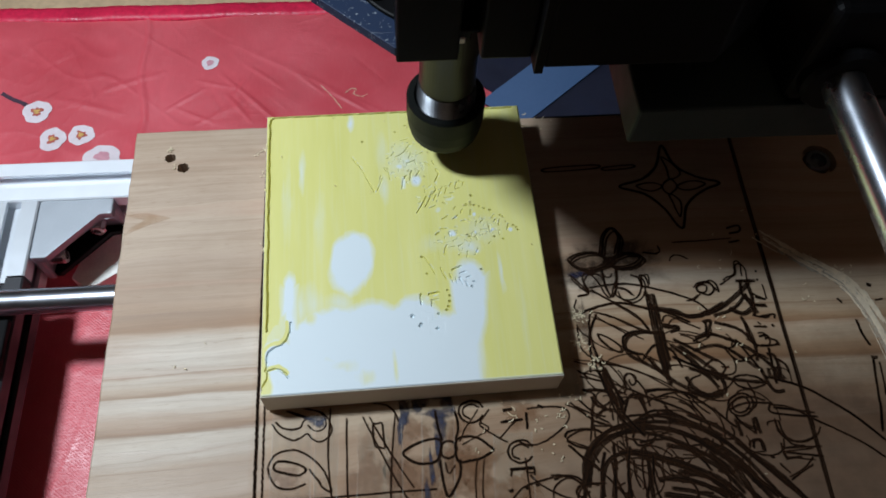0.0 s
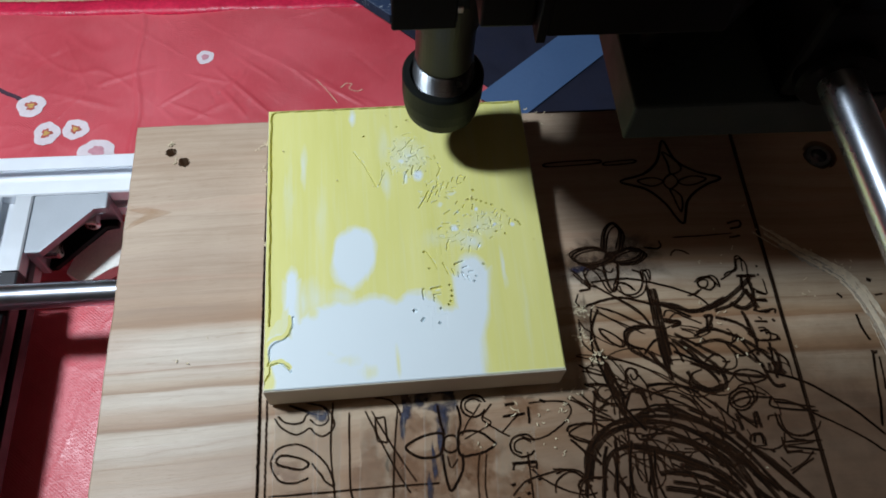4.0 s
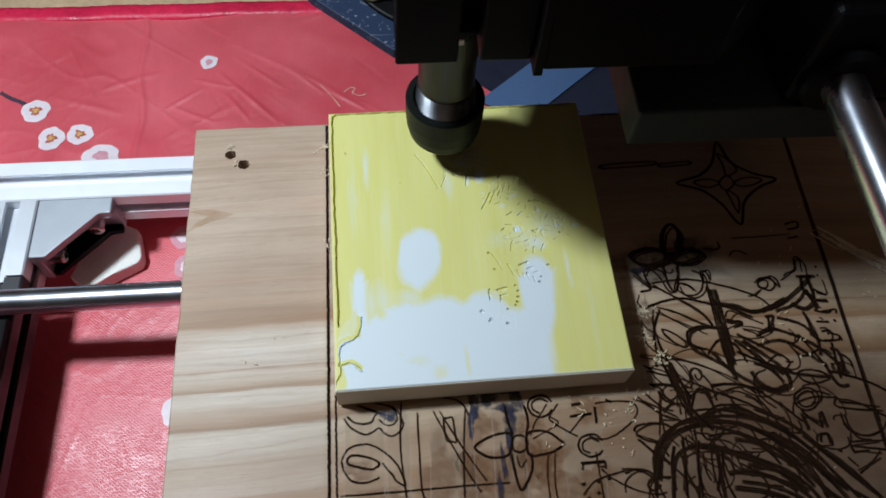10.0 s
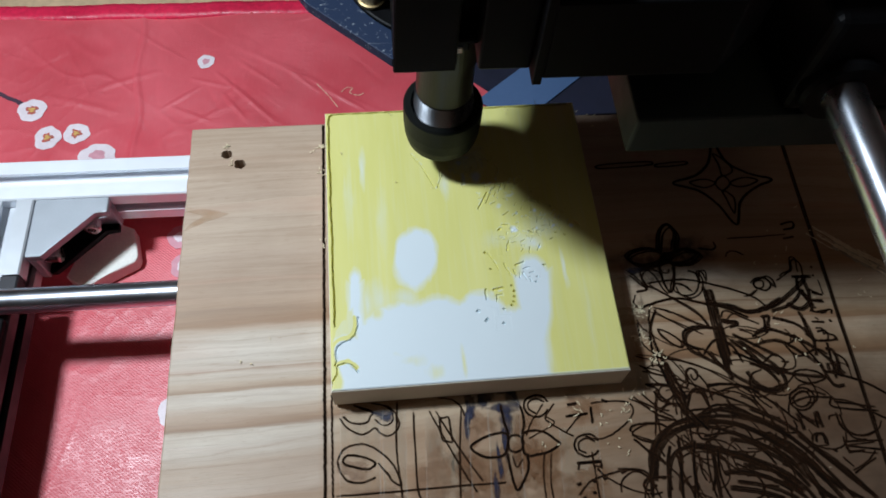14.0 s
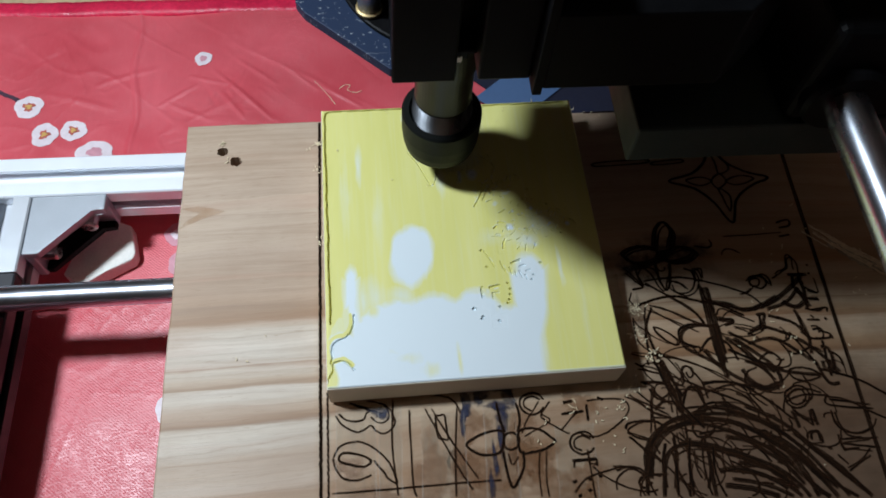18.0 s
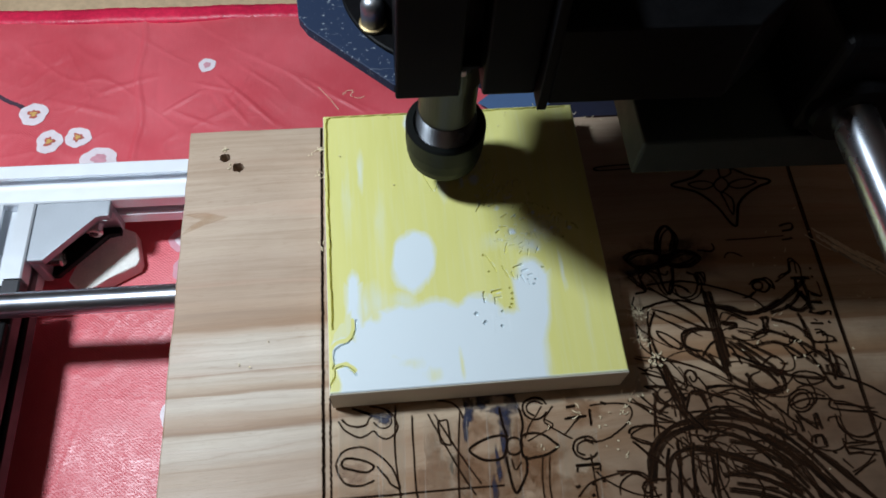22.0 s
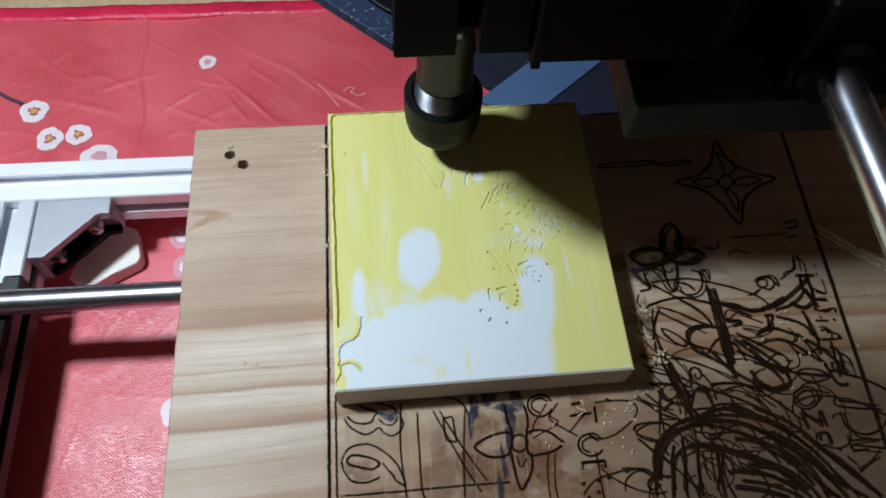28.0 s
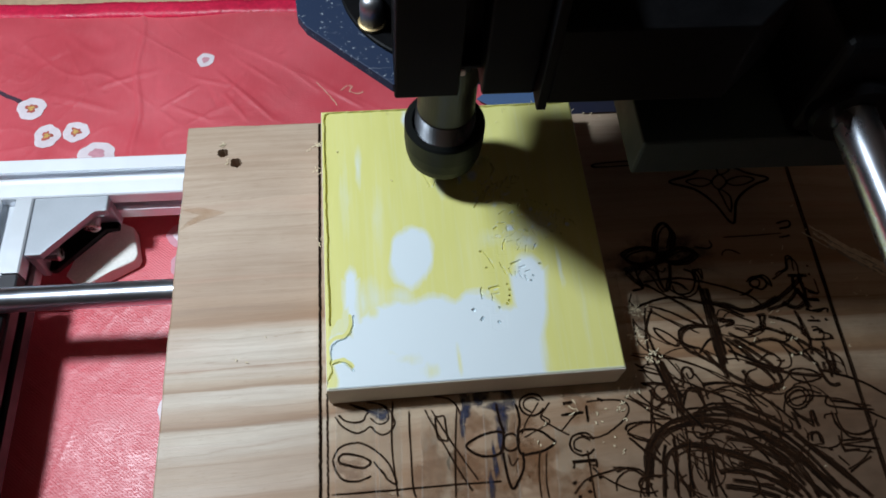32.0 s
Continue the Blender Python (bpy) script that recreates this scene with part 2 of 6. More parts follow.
def rod_material(name, axis, rough, shade):
    """Ground steel: fine grinding marks round the rod draw the highlights out along it."""
    n = Nodes(name)
    tangent = n.tree.nodes.new("ShaderNodeTangent")
    tangent.direction_type, tangent.axis = "RADIAL", axis
    n.link(tangent.outputs[0], n.bsdf.inputs["Tangent"])
    n.link(0.6 if axis == "X" else 0.35, n.bsdf.inputs["Anisotropic"]), n.link(0.25, n.bsdf.inputs["Anisotropic Rotation"])
    smear = n.noise(n.coords(), 90.0, 4.0)
    return n.set(colour=n.ramp(smear, (0.3, (0.62 * shade, 0.66 * shade, 0.74 * shade)), (0.7, (0.70 * shade, 0.74 * shade, 0.82 * shade))), metal=1.0, rough=n.ramp(smear, (0.3, rough), (0.7, rough * 1.2)))


M_ROD_X, M_ROD_Y = rod_material("ground_steel_bed_rod", "X", 0.33, 1.0), rod_material("ground_steel_gantry_rod", "Y", 0.25, 1.0)
M_BLACK = plain("black_plastic", (0.0035, 0.0035, 0.004), 0.5, specular=0.08, spread=0.3, grain=1500, relief=0.00005)
M_GREY = plain("dark_grey_casting", (0.030, 0.042, 0.042), 0.6, specular=0.25, spread=0.2, grain=1300, relief=0.00008)
M_BLUED = speckled("dark_blue_painted_metal", (0.012, 0.022, 0.05))
M_NUT = plain("black_oxide_steel", (0.006, 0.007, 0.0065), 0.5, 0.0, specular=0.13, spread=0.15, grain=1200)
M_STEEL = plain("bright_steel", (0.6, 0.6, 0.6), 0.22, 1.0, spread=0.08, grain=900)
M_BOLT = plain("dull_bolt_steel", (0.45, 0.47, 0.5), 0.36, 1.0, spread=0.15, grain=900)
M_BRASS = plain("dull_brass", (0.36, 0.27, 0.14), 0.5, 1.0, spread=0.15, grain=900)
M_THREAD = plain("turned_steel", (0.30, 0.32, 0.35), 0.25, 1.0, spread=0.15, grain=1100)
M_SHAFT = plain("dull_steel_shaft", (0.022, 0.02, 0.016), 0.4, 0.3, spread=0.15, grain=1100)
M_TABLE = plain("tan_table_wood", (0.55, 0.40, 0.25), 0.5, spread=0.2, grain=300, relief=0.0001)
M_WALL = plain("room_plaster", (0.74, 0.72, 0.69), 0.9, spread=0.06, grain=60, relief=0.0005)
M_INK = plain("blue_marker_ink", (0.03, 0.035, 0.11), 0.5, spread=0.4, grain=600)
M_NAVY = plain("navy_fabric", (0.006, 0.008, 0.026), 0.8, spread=0.3, grain=900, relief=0.0001)
M_PALEBLUE = plain("pale_blue_card", (0.07, 0.135, 0.275), 0.6, spread=0.06, grain=500)
M_WHITE = plain("white_print", (0.76, 0.67, 0.71), 0.45, spread=0.1, grain=500)
M_PINK = plain("pink_print", (0.62, 0.3, 0.36), 0.45, spread=0.15, grain=500)
M_CENTRE = plain("flower_centre_print", (0.5, 0.12, 0.10), 0.45, spread=0.4, grain=700)
M_GOLD = plain("yellow_print", (0.66, 0.42, 0.13), 0.45, spread=0.3, grain=700)
M_TWIG = plain("dark_twig_print", (0.06, 0.03, 0.05), 0.5, spread=0.4, grain=500)
M_HEM = plain("red_hem_binding", (0.66, 0.02, 0.07), 0.42, spread=0.3, grain=480, relief=0.0006)
M_CARD = plain("white_felt_card", (0.84, 0.83, 0.78), 0.8, spread=0.12, grain=900, relief=0.0001)
M_CURL = plain("pale_shaving", (0.72, 0.62, 0.42), 0.6, spread=0.2, grain=900)
M_CRUMB = plain("yellow_chip", (0.8, 0.74, 0.36), 0.6, spread=0.2, grain=900)
M_RESIN = plain("dried_glue_fibre", (0.72, 0.62, 0.47), 0.5, spread=0.25, grain=500)


def tape_material():
    n = Nodes("clear_tape")
    return n.set(colour=(0.70, 0.60, 0.45), rough=n.ramp(n.noise(n.coords(), 120.0), (0.3, 0.12), (0.7, 0.3)), alpha=n.ramp(n.noise(n.coords((400, 40, 40)), 1.0, 4.0), (0.4, 0.07), (0.7, 0.26)), specular=0.6)


M_TAPE = tape_material()
M_TAPE_EDGE = plain("frayed_tape_edge", (0.8, 0.74, 0.64), 0.3, spread=0.2, grain=900, alpha=0.13)


# ---- building helpers (sizes in millimetres) ----
S = 0.001


def holder(name, label, category, x=0.0, y=0.0, z=0.0, group="", kind=""):
    ob = new(name)
    ob.empty_display_size = 0.01
    ob.location = (x * S, y * S, z * S)
    return tagged(ob, label, category, group, kind)


def part(name, bm, material, parent=None, label="", smooth=False, at=None):
    """Links a bmesh, in millimetres, as one mesh object under its thing or part."""
    bmesh.ops.recalc_face_normals(bm, faces=bm.faces)
    for f in bm.faces:
        f.smooth = smooth
    bmesh.ops.scale(bm, vec=(S, S, S), verts=bm.verts)
    data = bpy.data.meshes.new(name)
    bm.to_mesh(data)
    bm.free()
    data.materials.append(material)
    ob = new(name, data)
    ob.parent = parent
    if at:
        ob.location = [c * S for c in at]
    if label:
        ob["label"] = label
    return ob


def box(x0, x1, y0, y1, z0, z1, round_by=0.6, steps=2):
    bm = bmesh.new()
    bmesh.ops.create_cube(bm, size=1)
    for v in bm.verts:
        v.co = ((x0 + x1) / 2 + v.co.x * (x1 - x0), (y0 + y1) / 2 + v.co.y * (y1 - y0), (z0 + z1) / 2 + v.co.z * (z1 - z0))
    if round_by:
        bmesh.ops.bevel(bm, geom=bm.edges[:], offset=round_by, segments=steps, affect="EDGES", profile=0.5)
    return bm


def prism(outline, z0, z1, round_by=0.5, steps=2, top_shift=(0, 0)):
    """An upright prism over an outline in plan."""
    bm = bmesh.new()
    low = [bm.verts.new((x, y, z0)) for x, y in outline]
    high = [bm.verts.new((x + top_shift[0], y + top_shift[1], z1)) for x, y in outline]
    bm.faces.new(low[::-1]), bm.faces.new(high)
    for i in range(len(low)):
        j = (i + 1) % len(low)
        bm.faces.new((low[i], low[j], high[j], high[i]))
    if round_by:
        bmesh.ops.bevel(bm, geom=bm.edges[:], offset=round_by, segments=steps, affect="EDGES", profile=0.5)
    return bm


def lathe(profile, steps=48, axis="z", cx=0.0, cy=0.0, cz=0.0):
    """A turned body: (radius, height) pairs from end to end."""
    bm = bmesh.new()
    rings = []
    for r, h in profile:
        ring = []
        for k in range(steps):
            a = 2 * math.pi * k / steps
            p = (r * math.cos(a), r * math.sin(a), h)
            if axis == "x":
                p = (p[2], p[0], p[1])
            if axis == "y":
                p = (p[1], p[2], p[0])
            ring.append(bm.verts.new((p[0] + cx, p[1] + cy, p[2] + cz)))
        rings.append(ring)
    for a, b in zip(rings, rings[1:]):
        for k in range(steps):
            j = (k + 1) % steps
            bm.faces.new((a[k], a[j], b[j], b[k]))
    bm.faces.new(rings[0]), bm.faces.new(rings[-1])
    return bm


def extruded(section, length, axis):
    """A section in the plane across the axis, drawn out from 0 to length along it."""
    bm = bmesh.new()
    ends = []
    for h in (0.0, length):
        ends.append([bm.verts.new((h, a, b) if axis == "x" else (a, h, b)) for a, b in section])
    n = len(section)
    for i in range(n):
        j = (i + 1) % n
        bm.faces.new((ends[0][i], ends[0][j], ends[1][j], ends[1][i]))
    bm.faces.new(ends[0]), bm.faces.new(ends[1])
    return bm


def slot_section(w=20.0):
    """The outline of a 20 x 20 profile with a T-slot in each side, centred."""
    quarter = [(-w / 2, w / 2 - 0.6), (-w / 2 + 0.6, w / 2), (-3.1, w / 2), (-3.1, w / 2 - 1.8), (-5.6, w / 2 - 1.8), (-5.6, w / 2 - 3.4), (-2.8, w / 2 - 6.0),
               (2.8, w / 2 - 6.0), (5.6, w / 2 - 3.4), (5.6, w / 2 - 1.8), (3.1, w / 2 - 1.8), (3.1, w / 2), (w / 2 - 0.6, w / 2)]
    out = []
    for k in range(4):
        a = -k * math.pi / 2
        out += [(x * math.cos(a) - y * math.sin(a), x * math.sin(a) + y * math.cos(a)) for x, y in quarter]
    return out


def hills(x, y, seed, size):
    """Smooth noise in -1..1 on arrays of places."""
    rng = np.random.RandomState(seed)
    grid = rng.uniform(-1, 1, (64, 64))
    u, v = (x / size) % 63, (y / size) % 63
    i, j = u.astype(int), v.astype(int)
    a, b = u - i, v - j
    a, b = a * a * (3 - 2 * a), b * b * (3 - 2 * b)
    return (grid[i, j] * (1 - a) + grid[i + 1, j] * a) * (1 - b) + (grid[i, j + 1] * (1 - a) + grid[i + 1, j + 1] * a) * b


def sheet_mesh(name, xs, ys, heights, material, parent, label="", coat=None, smooth=True):
    """A fine grid over xs by ys with its heights, as one mesh."""
    nx, ny = len(xs), len(ys)
    gx, gy = np.meshgrid(xs, ys)
    co = np.stack([gx, gy, heights], -1).reshape(-1, 3) * S
    idx = np.arange(nx * ny).reshape(ny, nx)
    faces = np.stack([idx[:-1, :-1], idx[:-1, 1:], idx[1:, 1:], idx[1:, :-1]], -1).reshape(-1, 4)
    data = bpy.data.meshes.new(name)
    data.from_pydata(co.tolist(), [], faces.tolist())
    data.polygons.foreach_set("use_smooth", np.full(len(faces), smooth))
    data.materials.append(material)
    if coat is not None:
        at = data.attributes.new("coat", "FLOAT", "POINT")
        at.data.foreach_set("value", coat.reshape(-1).astype(np.float32))
    ob = new(name, data)
    ob.parent = parent
    if label:
        ob["label"] = label
    return ob


def smooth_line(points, closed=False, step=8):
    """A smooth curve through a few points."""
    pts = [Vector(p) for p in points]
    n, out = len(pts), []
    for i in range(n if closed else n - 1):
        p = [pts[(i + k) % n] if closed else pts[min(max(i + k, 0), n - 1)] for k in (-1, 0, 1, 2)]
        for s in range(step):
            t = s / step
            out.append(0.5 * (2 * p[1] + (p[2] - p[0]) * t + (2 * p[0] - 5 * p[1] + 4 * p[2] - p[3]) * t * t + (3 * p[1] - p[0] - 3 * p[2] + p[3]) * t ** 3))
    if not closed:
        out.append(pts[-1])
    return out


def ribbon(bm, line, width, z, closed=False, rough=0.18, lift=0.0):
    """A flat stroke of uneven width along a line in plan, added to bm."""
    n = len(line)
    left, right = [], []
    for i, p in enumerate(line):
        a, b = (line[(i - 1) % n], line[(i + 1) % n]) if closed else (line[max(i - 1, 0)], line[min(i + 1, n - 1)])
        d = Vector((b[0] - a[0], b[1] - a[1]))
        d = d.normalized() if d.length else Vector((1, 0))
        w = width / 2 * (1 + random.uniform(-rough, rough))
        h = z(p[0], p[1]) if callable(z) else z
        h += lift * i / max(1, n - 1)
        left.append(bm.verts.new((p[0] - d.y * w, p[1] + d.x * w, h)))
        right.append(bm.verts.new((p[0] + d.y * w, p[1] - d.x * w, h)))
    for i in range(n if closed else n - 1):
        j = (i + 1) % n
        bm.faces.new((left[i], left[j], right[j], right[i]))


# ---- the room ----
ROOM = ((-1.8, 2.0), (-2.2, 1.6), (-0.85, 1.8))
(rx0, rx1), (ry0, ry1), (rz0, rz1) = ROOM


def slab(name, x0, x1, y0, y1, z0, z1, material, label, category):
    ob = part(name, box(x0 / S, x1 / S, y0 / S, y1 / S, z0 / S, z1 / S, 0), material)
    return tagged(ob, label, category, kind="structure")


slab("floor", rx0, rx1, ry0, ry1, rz0 - 0.1, rz0, M_TABLE, "plain tan floor of the room", "floor")
slab("ceiling", rx0, rx1, ry0, ry1, rz1, rz1 + 0.1, M_WALL, "plain pale ceiling of the room", "ceiling")
slab("wall_west", rx0 - 0.1, rx0, ry0, ry1, rz0, rz1, M_WALL, "plain pale plaster wall", "wall")
slab("wall_east", rx1, rx1 + 0.1, ry0, ry1, rz0, rz1, M_WALL, "plain pale plaster wall", "wall")
slab("wall_south", rx0, rx1, ry0 - 0.1, ry0, rz0, rz1, M_WALL, "plain pale plaster wall", "wall")
slab("wall_north", rx0, rx1, ry1, ry1 + 0.1, rz0, rz1, M_WALL, "plain pale plaster wall", "wall")

TABLE_Z, CLOTH_Z = -68.0, -65.0
table = holder("table", "tan wooden table under a red tablecloth", "table", 100, 0, rz0 / S)
part("tabletop", box(-700, 600, -600, 420, TABLE_Z - 28 - rz0 / S, TABLE_Z - rz0 / S, 3), M_TABLE, table)
for lx in (-640, 540):
    for ly in (-540, 360):
        part("leg", box(lx - 25, lx + 25, ly - 25, ly + 25, 0, TABLE_Z - 28 - rz0 / S, 3), M_TABLE, table)


# ---- the tablecloth ----
CLOTH_BACK = 177.0


rng = random.Random(31)
CREASES = [(rng.uniform(-190, 60), rng.uniform(-130, 170), rng.choice((-0.75, -0.6, 0.5, 1.2, -1.1, 0.1)) + rng.uniform(-0.25, 0.25), rng.uniform(7, 26),
            rng.uniform(0.2, 0.55) * rng.choice((1, 1, -0.7)), rng.uniform(0.9, 2.4)) for _ in range(70)]
# the folds that stand out: middle, direction, half length, height, half width
CREASES += [(-37, 107, -0.83, 26, 1.3, 2.6), (-42, 100, -0.95, 13, 1.1, 2.2), (15, 104, -0.6, 14, 1.2, 2.2), (-71, 109, 0.6, 13, 0.9, 2.6), (-56, 118, -0.35, 12, 0.8, 2.4),
            (-100, 122, 0.4, 18, 0.9, 4.0), (-122, 106, -0.3, 22, 0.8, 4.5), (-5, 116, -0.75, 13, 0.8, 2.0), (-64, 97, -0.5, 16, 0.9, 2.8), (-30, 122, -0.7, 15, 0.7, 2.4)]


def cloth_height(x, y):
    """Wrinkles of the cloth, in millimetres above its rest."""
    x, y = np.asarray(x, float), np.asarray(y, float)
    h = 1.6 * hills(x + 400, y + 400, 3, 46.0) + 0.35 * hills(x + 400 + y * 0.6, y + 400, 4, 17.0)
    ridge = hills((x + 900) * 0.8 + y * 0.9, (y + 800) * 0.35 - x * 0.2 + 400, 5, 21.0)
    h += 0.35 * np.maximum(0, 1 - np.abs(ridge) * 9.0) * (0.5 + 0.5 * hills(x + 300, y + 900, 6, 33.0))
    small = hills((x + 700) * 0.9 - y * 0.8, (y + 900) * 0.5 + x * 0.3 + 300, 7, 8.0)
    h += 0.16 * np.maximum(0, 1 - np.abs(small) * 4.0) * np.clip(0.4 + hills(x + 200, y + 500, 8, 40.0), 0, 1)
    for cx, cy, turn, half, amp, wide in CREASES:
        along = (x - cx) * math.cos(turn) + (y - cy) * math.sin(turn)
        across = np.abs((y - cy) * math.cos(turn) - (x - cx) * math.sin(turn))
        h += 0.6 * amp * np.clip(1 - across / (0.62 * wide), 0, 1) * np.clip(1 - np.abs(along) / half, 0, 1) ** 0.5
    crease = np.abs((x + 94) + (y - 120) * 0.06 + 1.5 * np.sin(y * 0.11))
    h += 0.7 * np.clip(1 - crease / 2.2, 0, 1) * (y > 60) - 0.8 * np.clip(((x + 94) + (y - 120) * 0.06) / 9, 0, 1) * np.clip(1 - (x + 94) / 60, 0, 1) * (y > 60)
    fold = np.abs((y - 116) + (x - 0) * 0.62)
    h += 0.2 * np.exp(-(fold / 1.4) ** 2) * np.clip((x + 60) / 30, 0, 1)
    return h


def cloth_z(x, y):
    return CLOTH_Z + float(cloth_height(np.array([x]), np.array([y]))[0]) + 0.25


cloth = holder("tablecloth", "red wipe-clean tablecloth with printed flowers, creased, on a table", "tablecloth", 0, 0, 0)
xs = np.concatenate([np.linspace(-600, -201, 40), np.arange(-200, 70, 0.9), np.arange(70.5, 260, 2.5), np.linspace(261, 600, 30)])
ys = np.concatenate([np.linspace(-500, -141, 30), np.arange(-140, CLOTH_BACK - 5, 0.95)])
gx, gy = np.meshgrid(xs, ys)
sheet_mesh("cloth_field", xs, ys, CLOTH_Z + cloth_height(gx, gy), M_CLOTH, cloth)
bm = bmesh.new()
for x in np.arange(-600, 600, 2.0):
    rows = []
    for xx in (x, x + 2.0):
        wob = 0.5 * math.sin(xx * 0.21) + 0.4 * math.sin(xx * 0.53) + 0.45 * math.sin(xx * 1.27)
        rows.append([bm.verts.new((xx, CLOTH_BACK - 10 + d + 0.3 * math.sin(xx * 0.1), CLOTH_Z + h + wob * 0.3)) for d, h in ((-0.5, -0.9), (-0.1, 0.95), (3, 1.35), (7, 1.4), (9.6, 1.2), (11, -2.4))])
    for i in range(5):
        bm.faces.new((rows[0][i], rows[1][i], rows[1][i + 1], rows[0][i + 1]))
bmesh.ops.remove_doubles(bm, verts=bm.verts, dist=0.01)
part("hem", bm, M_HEM, cloth, "thick stitched red hem", smooth=True)


def printed_flower(x, y, r, centre, seed, wide=1.0):
    """A printed blossom: a white ragged ring with a coloured middle."""
    rng = random.Random(seed)
    n = 40
    ph = [rng.uniform(0, 6.28) for _ in range(3)]

    def ring(rad, rag, lift, mat, name, parent, label):
        bm = bmesh.new()
        mid = bm.verts.new((x, y, cloth_z(x, y) + lift))
        vs = []
        inner = []
        for k in range(n):
            a = 2 * math.pi * k / n
            rr = rad * (1 + rag * (math.sin(3 * a + ph[0]) * 0.5 + math.sin(5 * a + ph[1]) * 0.4 + math.sin(8 * a + ph[2]) * 0.3))
            for store, q in ((inner, 0.5), (vs, 1.0)):
                px, py = x + q * rr * math.cos(a) * wide, y + q * rr * math.sin(a)
                store.append(bm.verts.new((px, py, cloth_z(px, py) + lift)))
        for k in range(n):
            j = (k + 1) % n
            bm.faces.new((mid, inner[k], inner[j]))
            bm.faces.new((inner[k], vs[k], vs[j], inner[j]))
        return part(name, bm, mat, parent, label, smooth=True)

    flower = ring(r, 0.09, 0.1, M_WHITE if centre != "pink" else M_PINK, "printed_flower", cloth, "white printed blossom")
    if centre == "pink":
        ring(r * 0.45, 0.2, 0.25, M_WHITE, "flower_centre", flower, "")
    elif centre == "pale":
        ring(r * 0.42, 0.2, 0.25, M_PINK, "flower_centre", flower, "faded pink centre")
    else:
        ring(r * 0.38, 0.4, 0.25, M_CENTRE, "flower_centre", flower, "red centre")
        ring(r * 0.2, 0.5, 0.4, M_GOLD, "stamen", flower, "golden stamens")


for spec in ((-59.5, 133.4, 4.7, "pale", 1, 1.0), (-146.1, 103.2, 7.2, "red", 2, 1.0), (-121.4, 87.0, 6.3, "red", 3, 1.05), (-135.4, 85.0, 7.3, "red", 4, 0.9),
             (-109.0, 73.0, 7.0, "pale", 5, 1.3), (-64.0, 22.5, 6.2, "pink", 6, 0.9), (-61.5, 7.0, 6.0, "pink", 7, 0.9), (-60.0, -62.0, 6.5, "pale", 8, 1.0)):
    printed_flower(*spec)
bm = bmesh.new()
ribbon(bm, smooth_line([(-166, 116), (-160, 112), (-154, 109), (-150, 105.5)]), 2.2, lambda x, y: cloth_z(x, y) + 0.08)
part("printed_twig", bm, M_TWIG, cloth, "dark printed twig")

# thread ends on the cloth
def thread(points, width, label):
    bm = bmesh.new()
    ribbon(bm, smooth_line(points), width, lambda x, y: cloth_z(x, y) + 0.5, rough=0.3)
    tagged(part("thread", bm, M_CURL, None, smooth=True), label, "thread", "loose threads")


thread([(14, 108), (17, 111), (20, 110.5), (18.5, 107.5), (23, 105.5), (26, 107)], 0.28, "pale curled thread lying on the red tablecloth")
thread([(1, 114), (7, 106), (12, 98)], 0.28, "thin straight thread lying on the red tablecloth")

# dark cloth and pale blue card behind the bed
bm = prism([(22, 171), (96, 101), (112, 62), (420, 30), (420, 171)], CLOTH_Z + 2.2, CLOTH_Z + 3.2, 0.3, 1)
tagged(part("navy_cloth", bm, M_NAVY), "dark navy cloth lying folded on the red tablecloth", "cloth")
bm = prism([(86, 96), (108, 80), (182, 140), (160, 156)], CLOTH_Z + 3.6, CLOTH_Z + 4.4, 0.2, 1)
tagged(part("blue_card", bm, M_PALEBLUE), "pale blue strip of card lying behind the bed", "card")

# ---- the machine's frame ----
RAIL_Z = -34.6
machine = holder("machine_frame", "milling machine frame of silver slotted aluminium profiles and steel rods", "machine frame", 0, 0, 0)
sec = slot_section()
part("rear_profile", extruded(sec, 480, "x"), M_ALU, machine, "silver slotted aluminium profile", at=(-136, 31.8, RAIL_Z))
part("end_profile", extruded(sec, 35.4, "y"), M_END, machine, "silver slotted aluminium profile", at=(-124.2, -13.8, RAIL_Z))
# front stretch of the same profile, coloured near-black
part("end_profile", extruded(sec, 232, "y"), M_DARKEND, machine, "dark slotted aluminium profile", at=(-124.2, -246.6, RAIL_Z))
part("front_profile", extruded(sec, 620, "x"), M_ALU, machine, "silver slotted aluminium profile", at=(-300, -258.5, RAIL_Z))
part("end_profile", extruded(sec, 268, "y"), M_ALU, machine, "silver slotted aluminium profile", at=(330, -248, RAIL_Z))
for fx in (-118, 300):
    for fy in (31.8, -258.5):
        part("foot", lathe([(9, 0), (9.5, 1), (8, 21.4), (7, 22.6)], 24, cx=fx, cy=fy, cz=CLOTH_Z - 2.5), M_BLACK, machine, "black rubber foot")
part("bed_rod", lathe([(4.4, -300), (5, -299), (5, 345), (4.4, 346)], 48, "x", 0, -28.9, -18.2), M_ROD_X, machine, "polished steel guide rod", smooth=True)
part("bed_rod", lathe([(4.4, -300), (5, -299), (5, 345), (4.4, 346)], 48, "x", 0, -197, -18.2), M_ROD_X, machine, "polished steel guide rod", smooth=True)
part("gantry_rod", lathe([(5.4, -290), (6, -289), (6, 219), (5.4, 220)], 48, "y", 164.2, 0, 93), M_ROD_Y, machine, "polished steel gantry rod", smooth=True)
part("rod_block", box(-152, -128, -26, -13, -24.4, -10.5, 1.0), M_CAST, machine, "cast rod holder")
for gy in (-300, 214):
    part("gantry_plate", box(120, 230, gy, gy + 14, -65, 190, 2), M_BLACK, machine, "black gantry side plate")

